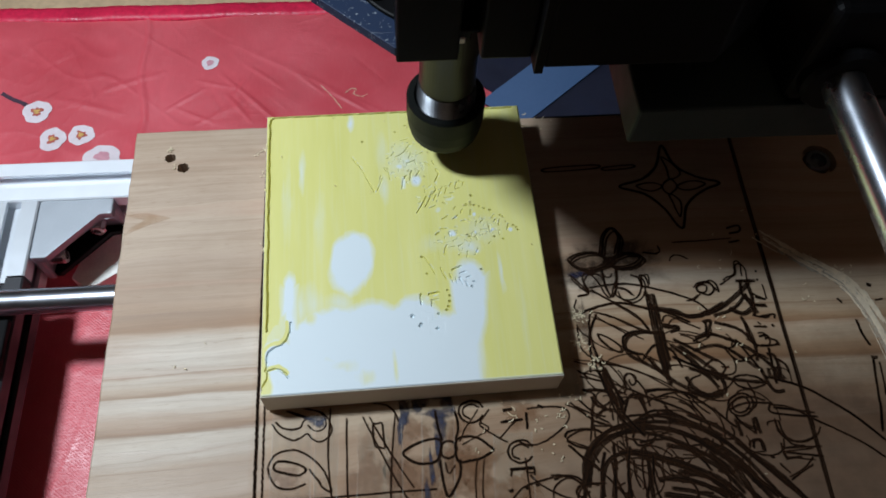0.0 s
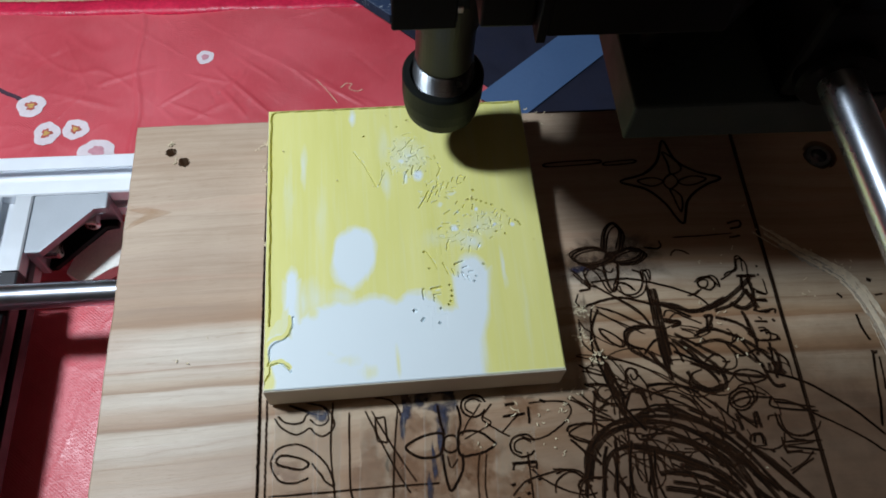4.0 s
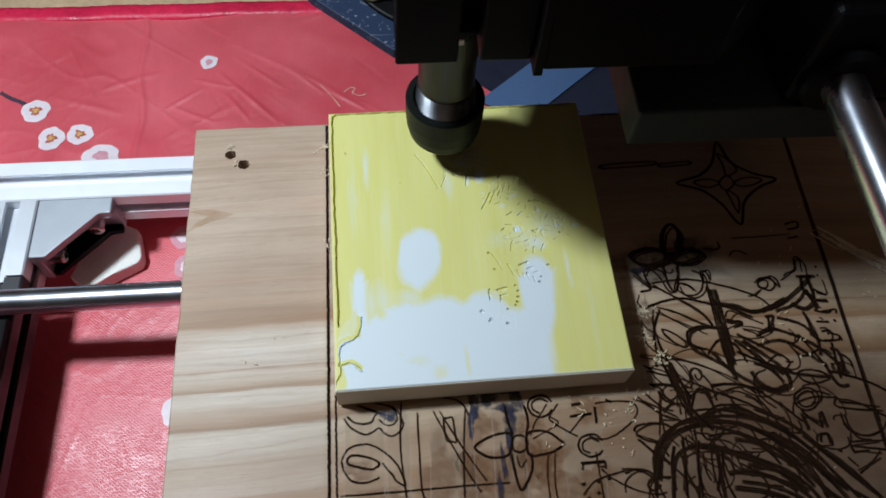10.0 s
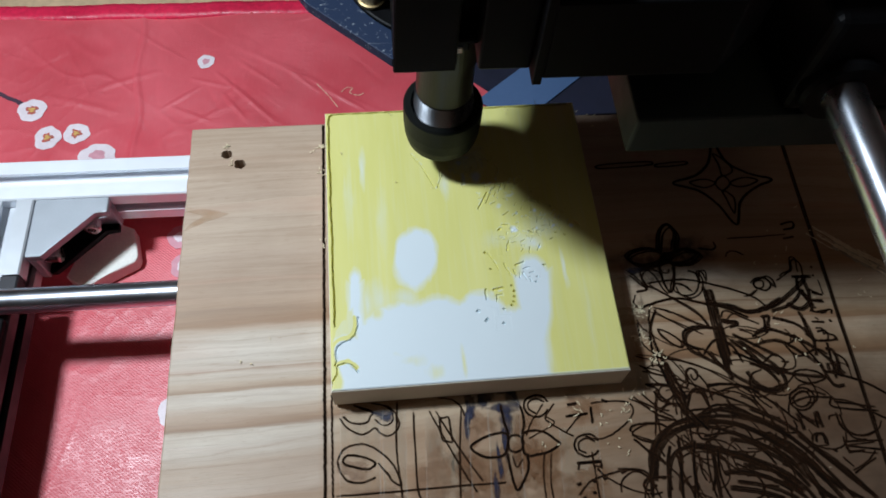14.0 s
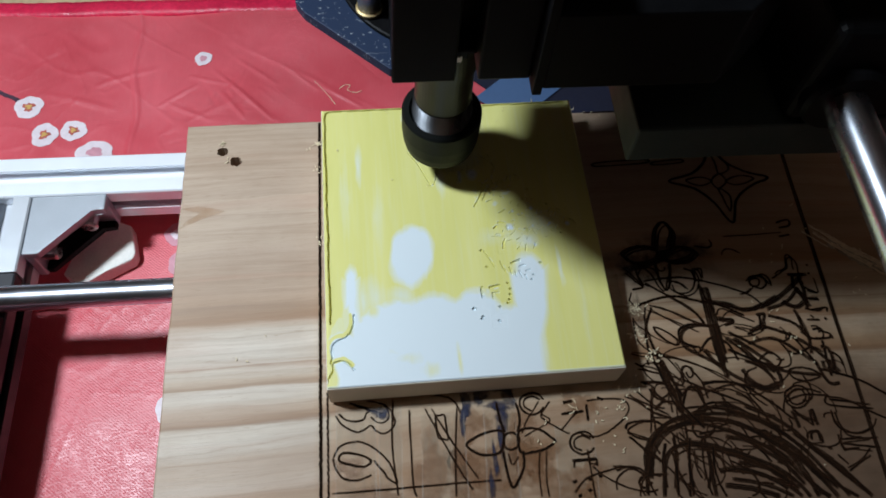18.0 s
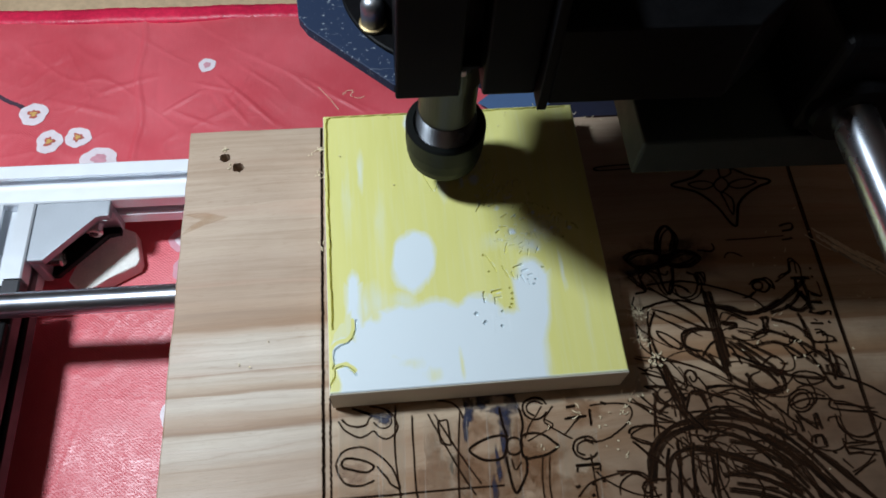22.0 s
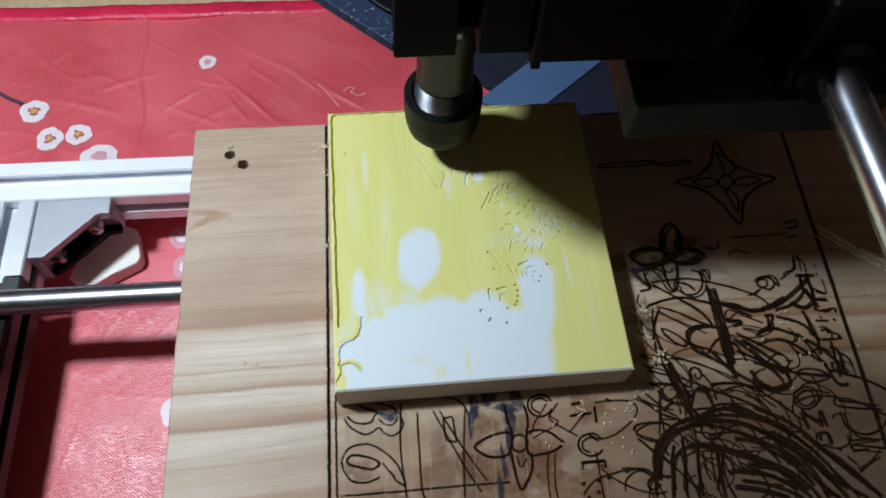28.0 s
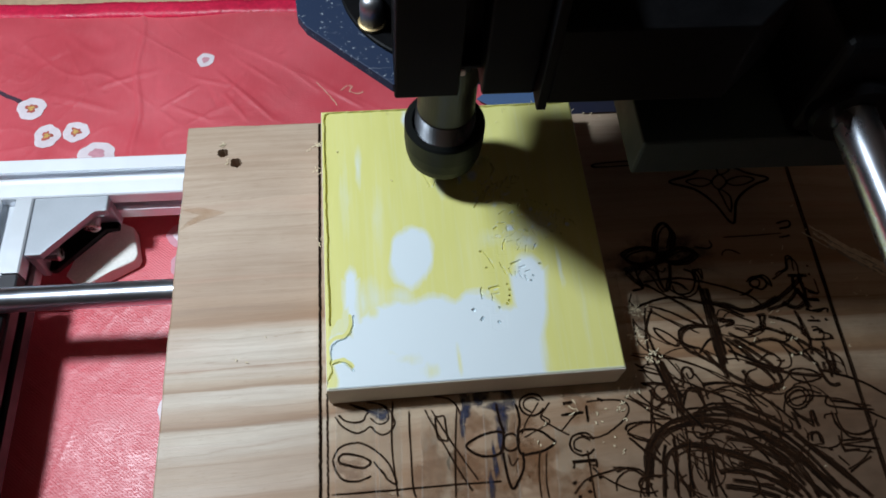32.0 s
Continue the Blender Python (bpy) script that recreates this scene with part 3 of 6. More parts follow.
# corner bracket with its two webs
bracket = part("corner_bracket", prism([(-112.4, 20), (-82, 20), (-82, 12.5), (-87.5, 12.5), (-106, -7.5), (-112.4, -7.5)], -26.5, -22.3, 0.6, 2), M_CAST, machine, "cast corner bracket", at=(-1.3, 1.6, -2.6))
# added flat block that makes this stretch of the profile's top black
part("black_block", box(-134, -114.6, -58, -34.2, -24.5, -21.0, 0.8), M_BLACK, machine, "flat black block")
part("flange", box(-112.4, -82, 16.5, 20, -41.8, -26.6, 0.5), M_CAST, bracket)
part("flange", box(-112.4, -109, -7.5, 16.4, -41.8, -26.6, 0.5), M_CAST, bracket)
# black plate paints the shade inside the bracket
part("cavity_shade_plate", prism([(-108.9, 16.4), (-82.5, 16.4), (-82.5, 13), (-88, 13), (-106, -6.5), (-108.9, -6.5)], -41.8, -38.5, 0.4, 1), M_BLACK, bracket, "black plate standing in for the cavity's shade")
for axis, at in (("y", (-91, 16.3, -32)), ("x", (-108.8, -1.5, -32))):
    head = [(3.6, 0), (3.6, -6.2), (3.1, -7), (1.7, -7), (1.6, -5)] if axis == "y" else [(3.6, 0), (3.6, 6.2), (3.1, 7), (1.7, 7), (1.6, 5)]
    part("bolt", lathe(head, 24, axis, *at), M_STEEL, bracket, "bright bolt head")

felt = prism([(-110, 0), (-103.6, -4.6), (-98.6, -4.2), (-91.5, 0.4), (-80.4, 6.2), (-79.4, 9.2), (-82.6, 23.6), (-90, 27), (-106, 12)], CLOTH_Z + 1.0, CLOTH_Z + 9.0, 0.8, 2)
tagged(part("felt_pad", felt, M_CARD), "thick white felt pad lying on the red tablecloth", "felt pad")

# ---- the moving bed ----
bed = holder("wooden_bed", "pine bed board scarred with dark burnt lines and letters", "bed board", 0, 0, 0)
BX0, BX1, BY0, BY1 = -43.2, 292.0, -185.0, 37.0


def hole_ring(cx, cy, r, seed, n=20, rag=0.14):
    rng = random.Random(seed)
    return [(cx + r * (1 + rng.uniform(-rag, rag)) * math.cos(2 * math.pi * k / n), cy + r * (1 + rng.uniform(-rag, rag)) * math.sin(2 * math.pi * k / n)) for k in range(n)]


def bored_board():
    """The board with bored holes, its rim slightly rounded."""
    bm = bmesh.new()
    outer = []
    for k in range(60):
        outer.append((BX0 + (BX1 - BX0) * k / 60, BY0))
    for k in range(40):
        outer.append((BX1, BY0 + (BY1 - BY0) * k / 40))
    for k in range(60):
        outer.append((BX1 - (BX1 - BX0) * k / 60, BY1))
    for k in range(40):
        outer.append((BX0, BY1 - (BY1 - BY0) * k / 40))
    rng = random.Random(4)
    cx, cy = (BX0 + BX1) / 2, (BY0 + BY1) / 2
    outer = [(x + 0.2 * rng.uniform(-1, 1), y + 0.2 * rng.uniform(-1, 1)) for x, y in outer]

    def loop(pts, z):
        vs = [bm.verts.new((x, y, z)) for x, y in pts]
        es = [bm.edges.new((vs[i], vs[(i + 1) % len(vs)])) for i in range(len(vs))]
        return vs, es

    inset = [(x + math.copysign(0.6, cx - x) * (abs(x - BX0) < 1 or abs(x - BX1) < 1), y + math.copysign(0.6, cy - y) * (abs(y - BY0) < 1 or abs(y - BY1) < 1)) for x, y in outer]
    top, te = loop(inset, 0)
    edges = list(te)
    holes = [hole_ring(-28.4, 23.2, 2.2, 1), hole_ring(-23.0, 18.2, 2.3, 2), hole_ring(239.9, 9.0, 7.2, 3, 28, 0.02)]
    depths = (-11, -11, -6)
    rims = []
    for h in holes:
        vs, es = loop(h, 0)
        rims.append(vs)
        edges += es
    bmesh.ops.triangle_fill(bm, use_beauty=True, edges=edges)

    def wall(a, b):
        for i in range(len(a)):
            j = (i + 1) % len(a)
            bm.faces.new((a[i], a[j], b[j], b[i]))

    for vs, d in zip(rims, depths):
        low = [bm.verts.new((v.co.x, v.co.y, d)) for v in vs]
        wall(vs, low)
        bm.faces.new(low)
    side = [bm.verts.new((x, y, -0.6)) for x, y in outer]
    base = [bm.verts.new((x, y, -12.6)) for x, y in outer]
    wall(top, side), wall(side, base)
    bm.faces.new(base)
    return bm


part("board", bored_board(), M_WOOD, bed)
bolt = part("sunk_bolt", lathe([(5.6, -5.9), (5.6, -1.2), (5.0, -0.5), (3.4, -0.5), (3.2, -3.5)], 32, "z", 239.9, 9.0, 0), M_THREAD, bed, "round bolt head sunk in the board")
for bx in (10, 210):
    part("bearing_block", box(bx, bx + 34, -46, -11, -32, -12.7, 1), M_ALU, bed, "aluminium bearing block")

# ---- the sheet being carved ----
SHEET_W, SHEET_L, SHEET_TOP, SHEET_BOTTOM = 100.0, 114.0, 16.0, 1.2


def worn_sheet():
    """The top of the sheet as a fine relief with its coat of paint: u to the right, v towards the front."""
    step = 0.23
    us, vs = np.arange(0.2, SHEET_W - 0.19, step), np.arange(0.2, SHEET_L - 0.19, step)
    u, v = np.meshgrid(us, vs)
    wu = u + 0.9 * hills(u + 50, v * 0.35 + 50, 11, 4.0) + 0.4 * hills(u + 80, v * 0.3 + 20, 12, 1.3)
    wv = v + 1.3 * hills(u + 20, v * 0.6 + 70, 13, 5.0) + 0.5 * hills(u + 90, v + 40, 14, 1.6)
    coat = np.ones_like(u)

    def wear(shape, amount=1.0):
        np.minimum(coat, 1 - amount * np.clip(shape, 0, 1), out=coat)

    def paint(shape, amount=1.0):
        np.maximum(coat, amount * np.clip(shape, 0, 1), out=coat)

    def oval(cu, cv, ru, rv, soft=0.25):
        return (1 - np.hypot((wu - cu) / ru, (wv - cv) / rv)) / soft

    def soft_box(u0, u1, v0, v1, soft=1.5):
        return np.minimum(np.minimum(wu - u0, u1 - wu), np.minimum(wv - v0, v1 - wv)) / soft + 0.5

    # worn white ground along the front, an oval window, and vertical wipes
    lean = 0.10 * (v - 66)
    wear((1 - np.hypot((wu + lean - 31.0) / (8.3 - 1.3 * np.clip((60 - v) / 8, 0, 1)), (wv - 66.5) / 14.0)) / 0.32)
    edge = np.interp(u, (0, 4, 10, 12, 18, 28, 36, 45, 49, 54, 58, 61, 65), (98, 96, 90, 90.5, 85.6, 84.7, 83.2, 85.2, 83, 82.6, 86, 90, 88))
    right = np.interp(v, (68, 74, 84, 93, 101, 112), (78.0, 78.3, 77.6, 75.6, 73.0, 72.6))
    wear(np.minimum((wv - edge) / 4.2 + 0.5, np.minimum((wu - 2.6) / 2.2, (right - wu) / 3.2 + 0.5)))
    wear(np.minimum(soft_box(66.2, 90, 76, 100, 2.6), (right - wu) / 3.2 + 0.5)), wear(oval(72.6, 77, 6.4, 9.0, 0.5))
    wear(soft_box(6.6, 11.8, 76, 100, 3.0)), wear(oval(9.2, 77, 2.9, 8.5, 0.6))
    wear(oval(5.6, 101, 4.4, 12, 0.3))
    for cu, cv, ru, rv, a in ((50.1, 27.1, 2.4, 2.3, 0.75), (51.5, 34.9, 1.5, 3.0, 0.7), (56.3, 33.4, 2.1, 3.5, 0.85), (53.9, 24.7, 1.7, 1.6, 0.6), (64.1, 47.5, 1.7, 1.5, 0.45), (70.0, 51.3, 0.8, 0.7, 0.6), (76.1, 49.5, 1.0, 1.2, 0.9), (83.0, 57.0, 1.2, 1.4, 1.0), (89.2, 57.9, 1.0, 1.2, 0.9), (68.1, 57.6, 1.6, 1.6, 0.85), (76.1, 57.5, 1.0, 1.2, 0.7), (76.6, 65.5, 1.2, 1.4, 0.9), (72.7, 61.9, 1.6, 1.4, 0.5), (71.2, 64.2, 2.4, 1.6, 0.4), (68.1, 42.3, 1.7, 1.0, 0.4), (56.2, 83.4, 0.8, 1.7, 0.5), (59.4, 82.6, 1.4, 0.6, 0.5)):
        wear(oval(cu, cv, ru, rv, 0.6), a)
    wear(oval(53, 25, 9, 11, 0.9), 0.42), wear(oval(78, 57, 10, 8, 0.9), 0.28), wear(oval(70, 62, 7, 5, 0.9), 0.3)
    # thin places that let the white shine through
    for cu, cv, ru, rv, a in ((14.0, 27, 1.6, 13, 0.55), (32.0, 5, 1.4, 4.5, 0.8), (44.5, 37, 1.8, 9, 0.4), (83.6, 74, 1.3, 9, 0.6), (17, 82, 5, 9, 0.4), (26, 83, 6, 6, 0.5),
                              (44, 20, 2.4, 12, 0.22), (20, 50, 2, 18, 0.2), (60, 62, 6, 5, 0.22), (8, 40, 2, 22, 0.22), (90, 90, 2, 20, 0.16), (13.5, 84, 2.5, 9, 0.5), (74, 64, 6, 5, 0.6)):
        wear(oval(cu, cv, ru, rv, 0.9), a)
    # smears of paint left on the white
    for cu, cv, ru, rv, a in ((28, 105, 7, 3.0, 0.42), (34.3, 109.0, 4, 4.5, 0.55), (44.2, 107, 1.9, 8.0, 0.7), (22.6, 103, 4, 2, 0.25), (16, 87.5, 3.0, 5, 0.8), (59, 88, 2.6, 7, 0.3), (52, 111, 10, 1.5, 0.1)):
        paint(oval(cu, cv, ru, rv, 0.8), a)
    paint(soft_box(-2, 8.6, 85, 95.5, 2.0), 0.75), paint(soft_box(-2, 2.1, 94, 110.5, 0.8), 0.95)
    streak = 0.05 * hills(u * 3 + 40, v * 0.12 + 30, 15, 2.4) + 0.03 * hills(u * 7 + 40, v * 0.1 + 10, 16, 2.0)
    coat = np.clip(coat + streak * (coat > 0.3) - 0.08, 0, 1)

    height = np.zeros_like(u) + 0.05 * hills(u + 40, v + 40, 17, 9.0)

    def stroke(line, width, depth, bare=0.0, ragged=0.25, burr=0.0):
        """Cuts a groove along a line; bare: how far it lays the white core open."""
        nonlocal height, coat
        for (a0, b0), (a1, b1) in zip(line, line[1:]):
            pad = width * 2 + 1
            i0, i1 = np.searchsorted(us, (min(a0, a1) - pad, max(a0, a1) + pad))
            j0, j1 = np.searchsorted(vs, (min(b0, b1) - pad, max(b0, b1) + pad))
            if i1 <= i0 or j1 <= j0:
                continue
            pu, pv = u[j0:j1, i0:i1], v[j0:j1, i0:i1]
            d = np.array((a1 - a0, b1 - b0))
            q = np.clip(((pu - a0) * d[0] + (pv - b0) * d[1]) / max(d @ d, 1e-6), 0, 1)
            dist = np.hypot(pu - a0 - q * d[0], pv - b0 - q * d[1])
            half = width / 2 * (1 + ragged * hills(pu + 10, pv + 10, 18, 0.9))
            cut = np.clip((half - dist) / 0.12 + 0.5, 0, 1)
            if burr:
                side = (pu - a0) * d[1] - (pv - b0) * d[0]
                lip = np.clip(1 - np.abs(dist - half - 0.3) / 0.34, 0, 1) * (side > 0) * np.clip(0.4 + hills(pu + 30, pv + 70, 19, 0.8), 0, 1)
                rise = np.where(height[j0:j1, i0:i1] < -0.15, -9.0, burr * lip)
                height[j0:j1, i0:i1] = np.maximum(height[j0:j1, i0:i1], rise)
                coat[j0:j1, i0:i1] = np.minimum(coat[j0:j1, i0:i1], 1 - 0.55 * lip)
            height[j0:j1, i0:i1] = np.minimum(height[j0:j1, i0:i1], -1.7 * depth * cut)
            if bare:
                coat[j0:j1, i0:i1] = np.minimum(coat[j0:j1, i0:i1], 1 - bare * cut)

    rng = random.Random(21)
    # the border groove, wandering a little, down the left side and along the back
    left = [(1.35 + 0.005 * b + 0.12 * math.sin(b * 0.25) + 0.08 * math.sin(b * 0.9), b) for b in np.arange(4, 92, 1.0)]
    stroke([(3.0, 1.2), (1.8, 2.0)] + left, 0.6, 1.0, 0.0, 0.08)
    stroke([(a, 1.1 + 0.12 * math.sin(a * 0.5)) for a in np.arange(3.0, 62, 1.0)], 0.6, 1.0, 0.0, 0.08)
    stroke([(a, 1.2 + 0.15 * math.sin(a * 0.5)) for a in np.arange(62, 98, 1.0)], 0.7, 0.8)
    # the film of paint left beside the cuts
    for line in ([(8.6, 88.5), (8.5, 91), (7.4, 94), (5.8, 95.6), (3.6, 96), (1.4, 98), (0.9, 101.0), (1.0, 105)], [(2.6, 104.2), (4.6, 103.6), (7.0, 104.2), (8.9, 105.8)]):
        for a, b in smooth_line(line, False, 12):
            coat[:] = np.maximum(coat, np.clip((0.85 - np.hypot(wu * 0.5 + u * 0.5 - a, wv * 0.5 + v * 0.5 - b)) / 0.3, 0, 0.95))
    # the two hooked cuts at the front left
    stroke([(9.7, 88.5), (9.6, 91.5), (8.4, 94.6), (6.6, 96.6), (4.2, 97.2), (2.4, 98.6), (1.9, 101.0), (2.2, 103.2), (1.6, 105.0)], 0.6, 0.55)
    stroke([(2.4, 105.2), (4.4, 104.6), (6.6, 105.2), (8.2, 106.6), (9.0, 107.9)], 0.6, 0.55)
    stroke([(2.2, 105.4), (2.3, 107.6), (0.8, 110.4), (0.2, 111.6)], 0.6, 0.55)
    # the carving: long veins, hatching, specks and chips laid bare
    def cut(wide, deep, bare, burr, *points):
        stroke(points, wide * 0.9, deep * 0.62, bare, 0.35, burr * 1.2)

    cut(0.34, 0.35, 0, 0.2, (32.6, 22.0), (36.1, 27.5), (40.5, 38.0))
    cut(0.4, 0.4, 0, 0.2, (41.6, 37.5), (43.8, 32.1))
    cut(0.5, 0.4, 0, 0.2, (47.6, 21.9), (48.9, 20.4))
    cut(0.45, 0.4, 0, 0.25, (49.3, 22.6), (52.0, 21.2), (54.3, 18.1), (55.3, 17.1))
    cut(0.5, 0.3, 0, 0.3, (51.7, 15.0), (54.4, 14.3))
    cut(0.4, 0.4, 0, 0.2, (55.3, 20.3), (54.4, 23.4))
    cut(0.7, 0.5, 0, 0.3, (53.4, 26.0), (54.9, 25.3), (56.5, 24.6))
    cut(0.5, 0.4, 0, 0.2, (56.7, 25.2), (57.2, 26.8))
    cut(0.5, 0.4, 0, 0.2, (58.5, 21.6), (59.8, 21.1))
    cut(0.5, 0.5, 0, 0.3, (60.3, 25.9), (62.0, 27.1))
    cut(0.5, 0.5, 0, 0.2, (63.2, 25.3), (63.7, 26.7))
    cut(0.7, 0.6, 0, 0.2, (50.9, 37.1), (51.6, 33.6), (52.8, 31.4))
    cut(0.7, 0.7, 0.3, 0.2, (54.2, 33.3), (54.9, 29.5))
    cut(0.5, 0.5, 0, 0.3, (57.9, 29.7), (56.4, 31.9))
    cut(0.6, 0.5, 0, 0.3, (64.2, 29.0), (65.1, 31.4), (63.5, 34.7))
    cut(0.6, 0.5, 0, 0.3, (61.7, 40.9), (63.6, 38.5), (63.3, 37.2))
    cut(0.4, 0.4, 0, 0.2, (46.1, 28.9), (46.7, 32.8))
    cut(0.4, 0.3, 0, 0.2, (44.7, 27.3), (45.4, 28.9))
    cut(0.4, 0.4, 0, 0.2, (42.7, 33.1), (43.2, 30.8))
    cut(0.6, 0.6, 0, 0.25, (55.8, 48.1), (57.8, 44.8), (59.7, 41.2))
    cut(0.45, 0.5, 0, 0.3, (59.0, 45.7), (61.7, 40.6))
    cut(0.45, 0.5, 0, 0.3, (61.0, 41.1), (62.0, 39.4))
    cut(0.45, 0.5, 0, 0.3, (62.4, 42.9), (63.4, 40.7))
    cut(0.45, 0.5, 0, 0.3, (64.2, 41.3), (65.8, 37.4))
    cut(0.45, 0.5, 0, 0.3, (66.6, 40.2), (67.5, 38.0))
    cut(0.45, 0.5, 0, 0.3, (68.8, 37.3), (69.6, 35.8))
    cut(0.5, 0.5, 0, 0.3, (70.9, 38.0), (71.6, 35.5))
    cut(0.6, 0.5, 0, 0.2, (72.5, 35.0), (73.1, 35.6))
    cut(0.45, 0.5, 0, 0.3, (73.6, 37.1), (74.2, 35.6))
    cut(0.4, 0.4, 0, 0.3, (70.8, 38.7), (72.4, 38.3))
    cut(0.45, 0.4, 0, 0.3, (68.5, 40.3), (70.0, 40.4))
    cut(0.45, 0.4, 0, 0.3, (65.6, 44.1), (66.6, 44.9))
    cut(0.35, 0.3, 0, 0.3, (66.2, 42.2), (69.2, 41.9))
    cut(0.5, 0.4, 0, 0.3, (60.8, 46.3), (62.6, 45.6))
    cut(0.5, 0.5, 0, 0.3, (69.4, 47.3), (70.1, 46.4))
    cut(0.5, 0.5, 0, 0.3, (71.9, 49.2), (72.5, 47.8))
    cut(0.55, 0.5, 0, 0.35, (68.7, 51.7), (70.5, 50.3))
    cut(0.5, 0.5, 0, 0.35, (64.8, 51.4), (66.8, 50.1))
    cut(0.4, 0.4, 0, 0.3, (71.7, 52.8), (72.8, 52.4))
    cut(0.6, 0.6, 0, 0.2, (75.6, 48.2), (75.4, 50.2))
    cut(0.4, 0.5, 0, 0.3, (76.7, 55.1), (77.2, 53.2))
    cut(0.7, 0.6, 0, 0.2, (81.7, 55.5), (81.8, 57.9))
    cut(0.45, 0.5, 0, 0.3, (84.2, 54.2), (84.4, 52.7))
    cut(0.5, 0.5, 0, 0.3, (85.3, 55.2), (85.8, 52.8))
    cut(0.6, 0.6, 0, 0.3, (88.2, 57.3), (88.7, 55.2))
    cut(0.5, 0.5, 0, 0.2, (63.8, 55.4), (65.9, 55.6))
    cut(0.8, 0.7, 0, 0.2, (62.1, 57.7), (63.0, 57.0))
    cut(0.6, 0.5, 0, 0.2, (67.0, 58.7), (66.8, 57.1))
    cut(0.5, 0.4, 0, 0.3, (78.6, 56.9), (79.9, 56.8))
    cut(0.5, 0.4, 0, 0.3, (76.3, 58.9), (76.9, 60.8))
    cut(0.4, 0.4, 0, 0.3, (85.0, 59.5), (85.2, 57.6))
    cut(0.3, 0.2, 0, 0.2, (60.8, 61.1), (64.1, 61.6), (67.4, 61.1))
    cut(0.5, 0.5, 0, 0.3, (64.2, 66.4), (64.7, 63.7), (65.4, 62.4))
    cut(0.4, 0.3, 0, 0.3, (66.2, 63.3), (68.2, 63.0))
    cut(0.5, 0.5, 0, 0.2, (75.4, 66.8), (76.5, 64.5))
    cut(0.5, 0.5, 0, 0.2, (72.3, 67.7), (72.7, 65.4))
    cut(0.4, 0.4, 0, 0.2, (69.5, 66.8), (70.2, 65.9))
    cut(0.4, 0.4, 0, 0.3, (73.4, 58.7), (74.5, 60.0))
    cut(0.4, 0.4, 0, 0.3, (80.6, 62.7), (81.5, 62.1))
    cut(0.5, 0.4, 0, 0.3, (69.7, 63.1), (71.0, 62.3))
    cut(0.4, 0.4, 0, 0.3, (82.9, 52.2), (84.0, 50.8))
    cut(0.45, 0.4, 0, 0.3, (78.6, 53.8), (80.0, 52.4))
    cut(0.42, 0.3, 0, 0.4, (57.1, 66.9), (58.8, 70.2), (60.2, 73.6))
    cut(0.5, 0.5, 0, 0.25, (62.4, 71.5), (64.0, 75.9))
    cut(0.5, 0.5, 0, 0.25, (65.5, 74.2), (66.1, 76.9))
    cut(0.5, 0.5, 0.2, 0.2, (67.4, 75.5), (67.6, 77.7))
    cut(0.5, 0.6, 0.3, 0.2, (68.8, 75.6), (69.7, 78.3))
    cut(0.5, 0.6, 0.3, 0.2, (70.8, 77.3), (71.3, 79.1))
    cut(0.9, 0.8, 0, 0.3, (66.5, 72.3), (69.6, 71.4))
    cut(0.8, 0.5, 0.5, 0.2, (69.2, 74.0), (71.2, 73.5))
    cut(0.6, 0.5, 0.5, 0.2, (71.2, 75.8), (72.7, 75.4))
    cut(0.9, 0.9, 0.3, 0.2, (54.6, 81.2), (54.5, 84.8))
    cut(0.8, 0.8, 0, 0.3, (57.5, 81.4), (60.7, 80.9))
    cut(0.8, 0.7, 0.4, 0.2, (58.3, 83.8), (58.2, 85.7))
    cut(0.6, 0.4, 0.4, 0.2, (58.9, 83.6), (60.5, 83.5))
    for a, b, wide in ((49.5, 10.7, 0.5), (53.7, 7.7, 0.5), (74.0, 45.7, 0.5), (75.6, 45.8, 0.7), (77.1, 46.1, 0.55), (78.7, 46.7, 0.5), (80.5, 47.6, 0.5), (82.6, 48.5, 0.55), (76.3, 41.8, 0.75), (90.5, 55.6, 0.6), (91.5, 56.4, 0.6), (91.9, 57.6, 0.5), (86.1, 50.9, 0.5), (87.0, 51.7, 0.5), (73.8, 59.2, 0.5), (86.0, 61.0, 0.5)):
        stroke([(a, b), (a + 0.3, b + 0.2)], wide, 0.6)
    for a, b, wide in ((82.9, 59.8, 0.5), (55.9, 66.5, 0.6), (73.5, 77.3, 0.5), (72.7, 79.2, 0.55), (76.6, 72.8, 0.85), (63.8, 80.1, 0.5), (64.4, 82.3, 0.6), (64.2, 84.4, 0.55), (63.6, 86.3, 0.55), (62.9, 87.6, 0.5), (60.0, 88.8, 0.6), (50.9, 89.0, 1.0), (53.3, 92.9, 0.7), (53.7, 92.1, 0.7), (59.2, 94.2, 0.75), (36.6, 14.6, 0.5), (57.2, 73.2, 0.5)):
        stroke([(a, b), (a + 0.3, b + 0.2)], wide, 0.7)
    for cu, cv, ru, rv, count in ((53, 25, 7.5, 10, 70), (62, 40, 7, 5, 14), (77, 56, 9, 6, 44), (69, 60, 6, 5, 20)):
        for _ in range(count):
            a, r, t = rng.uniform(0, 6.283), math.sqrt(rng.random()), rng.uniform(0, 6.283)
            pu, pv, ln = cu + ru * r * math.cos(a), cv + rv * r * math.sin(a), rng.uniform(0.2, 1.2)
            stroke([(pu, pv), (pu + ln * math.cos(t), pv + ln * math.sin(t))], rng.uniform(0.25, 0.5), rng.uniform(0.05, 0.2), 0.45 if rng.random() < 0.5 else 0.0, 0.4, rng.uniform(0.15, 0.4))
    # rolled rim
    rim = np.minimum(np.minimum(u, SHEET_W - u), np.minimum(v, SHEET_L - v)) - 0.2
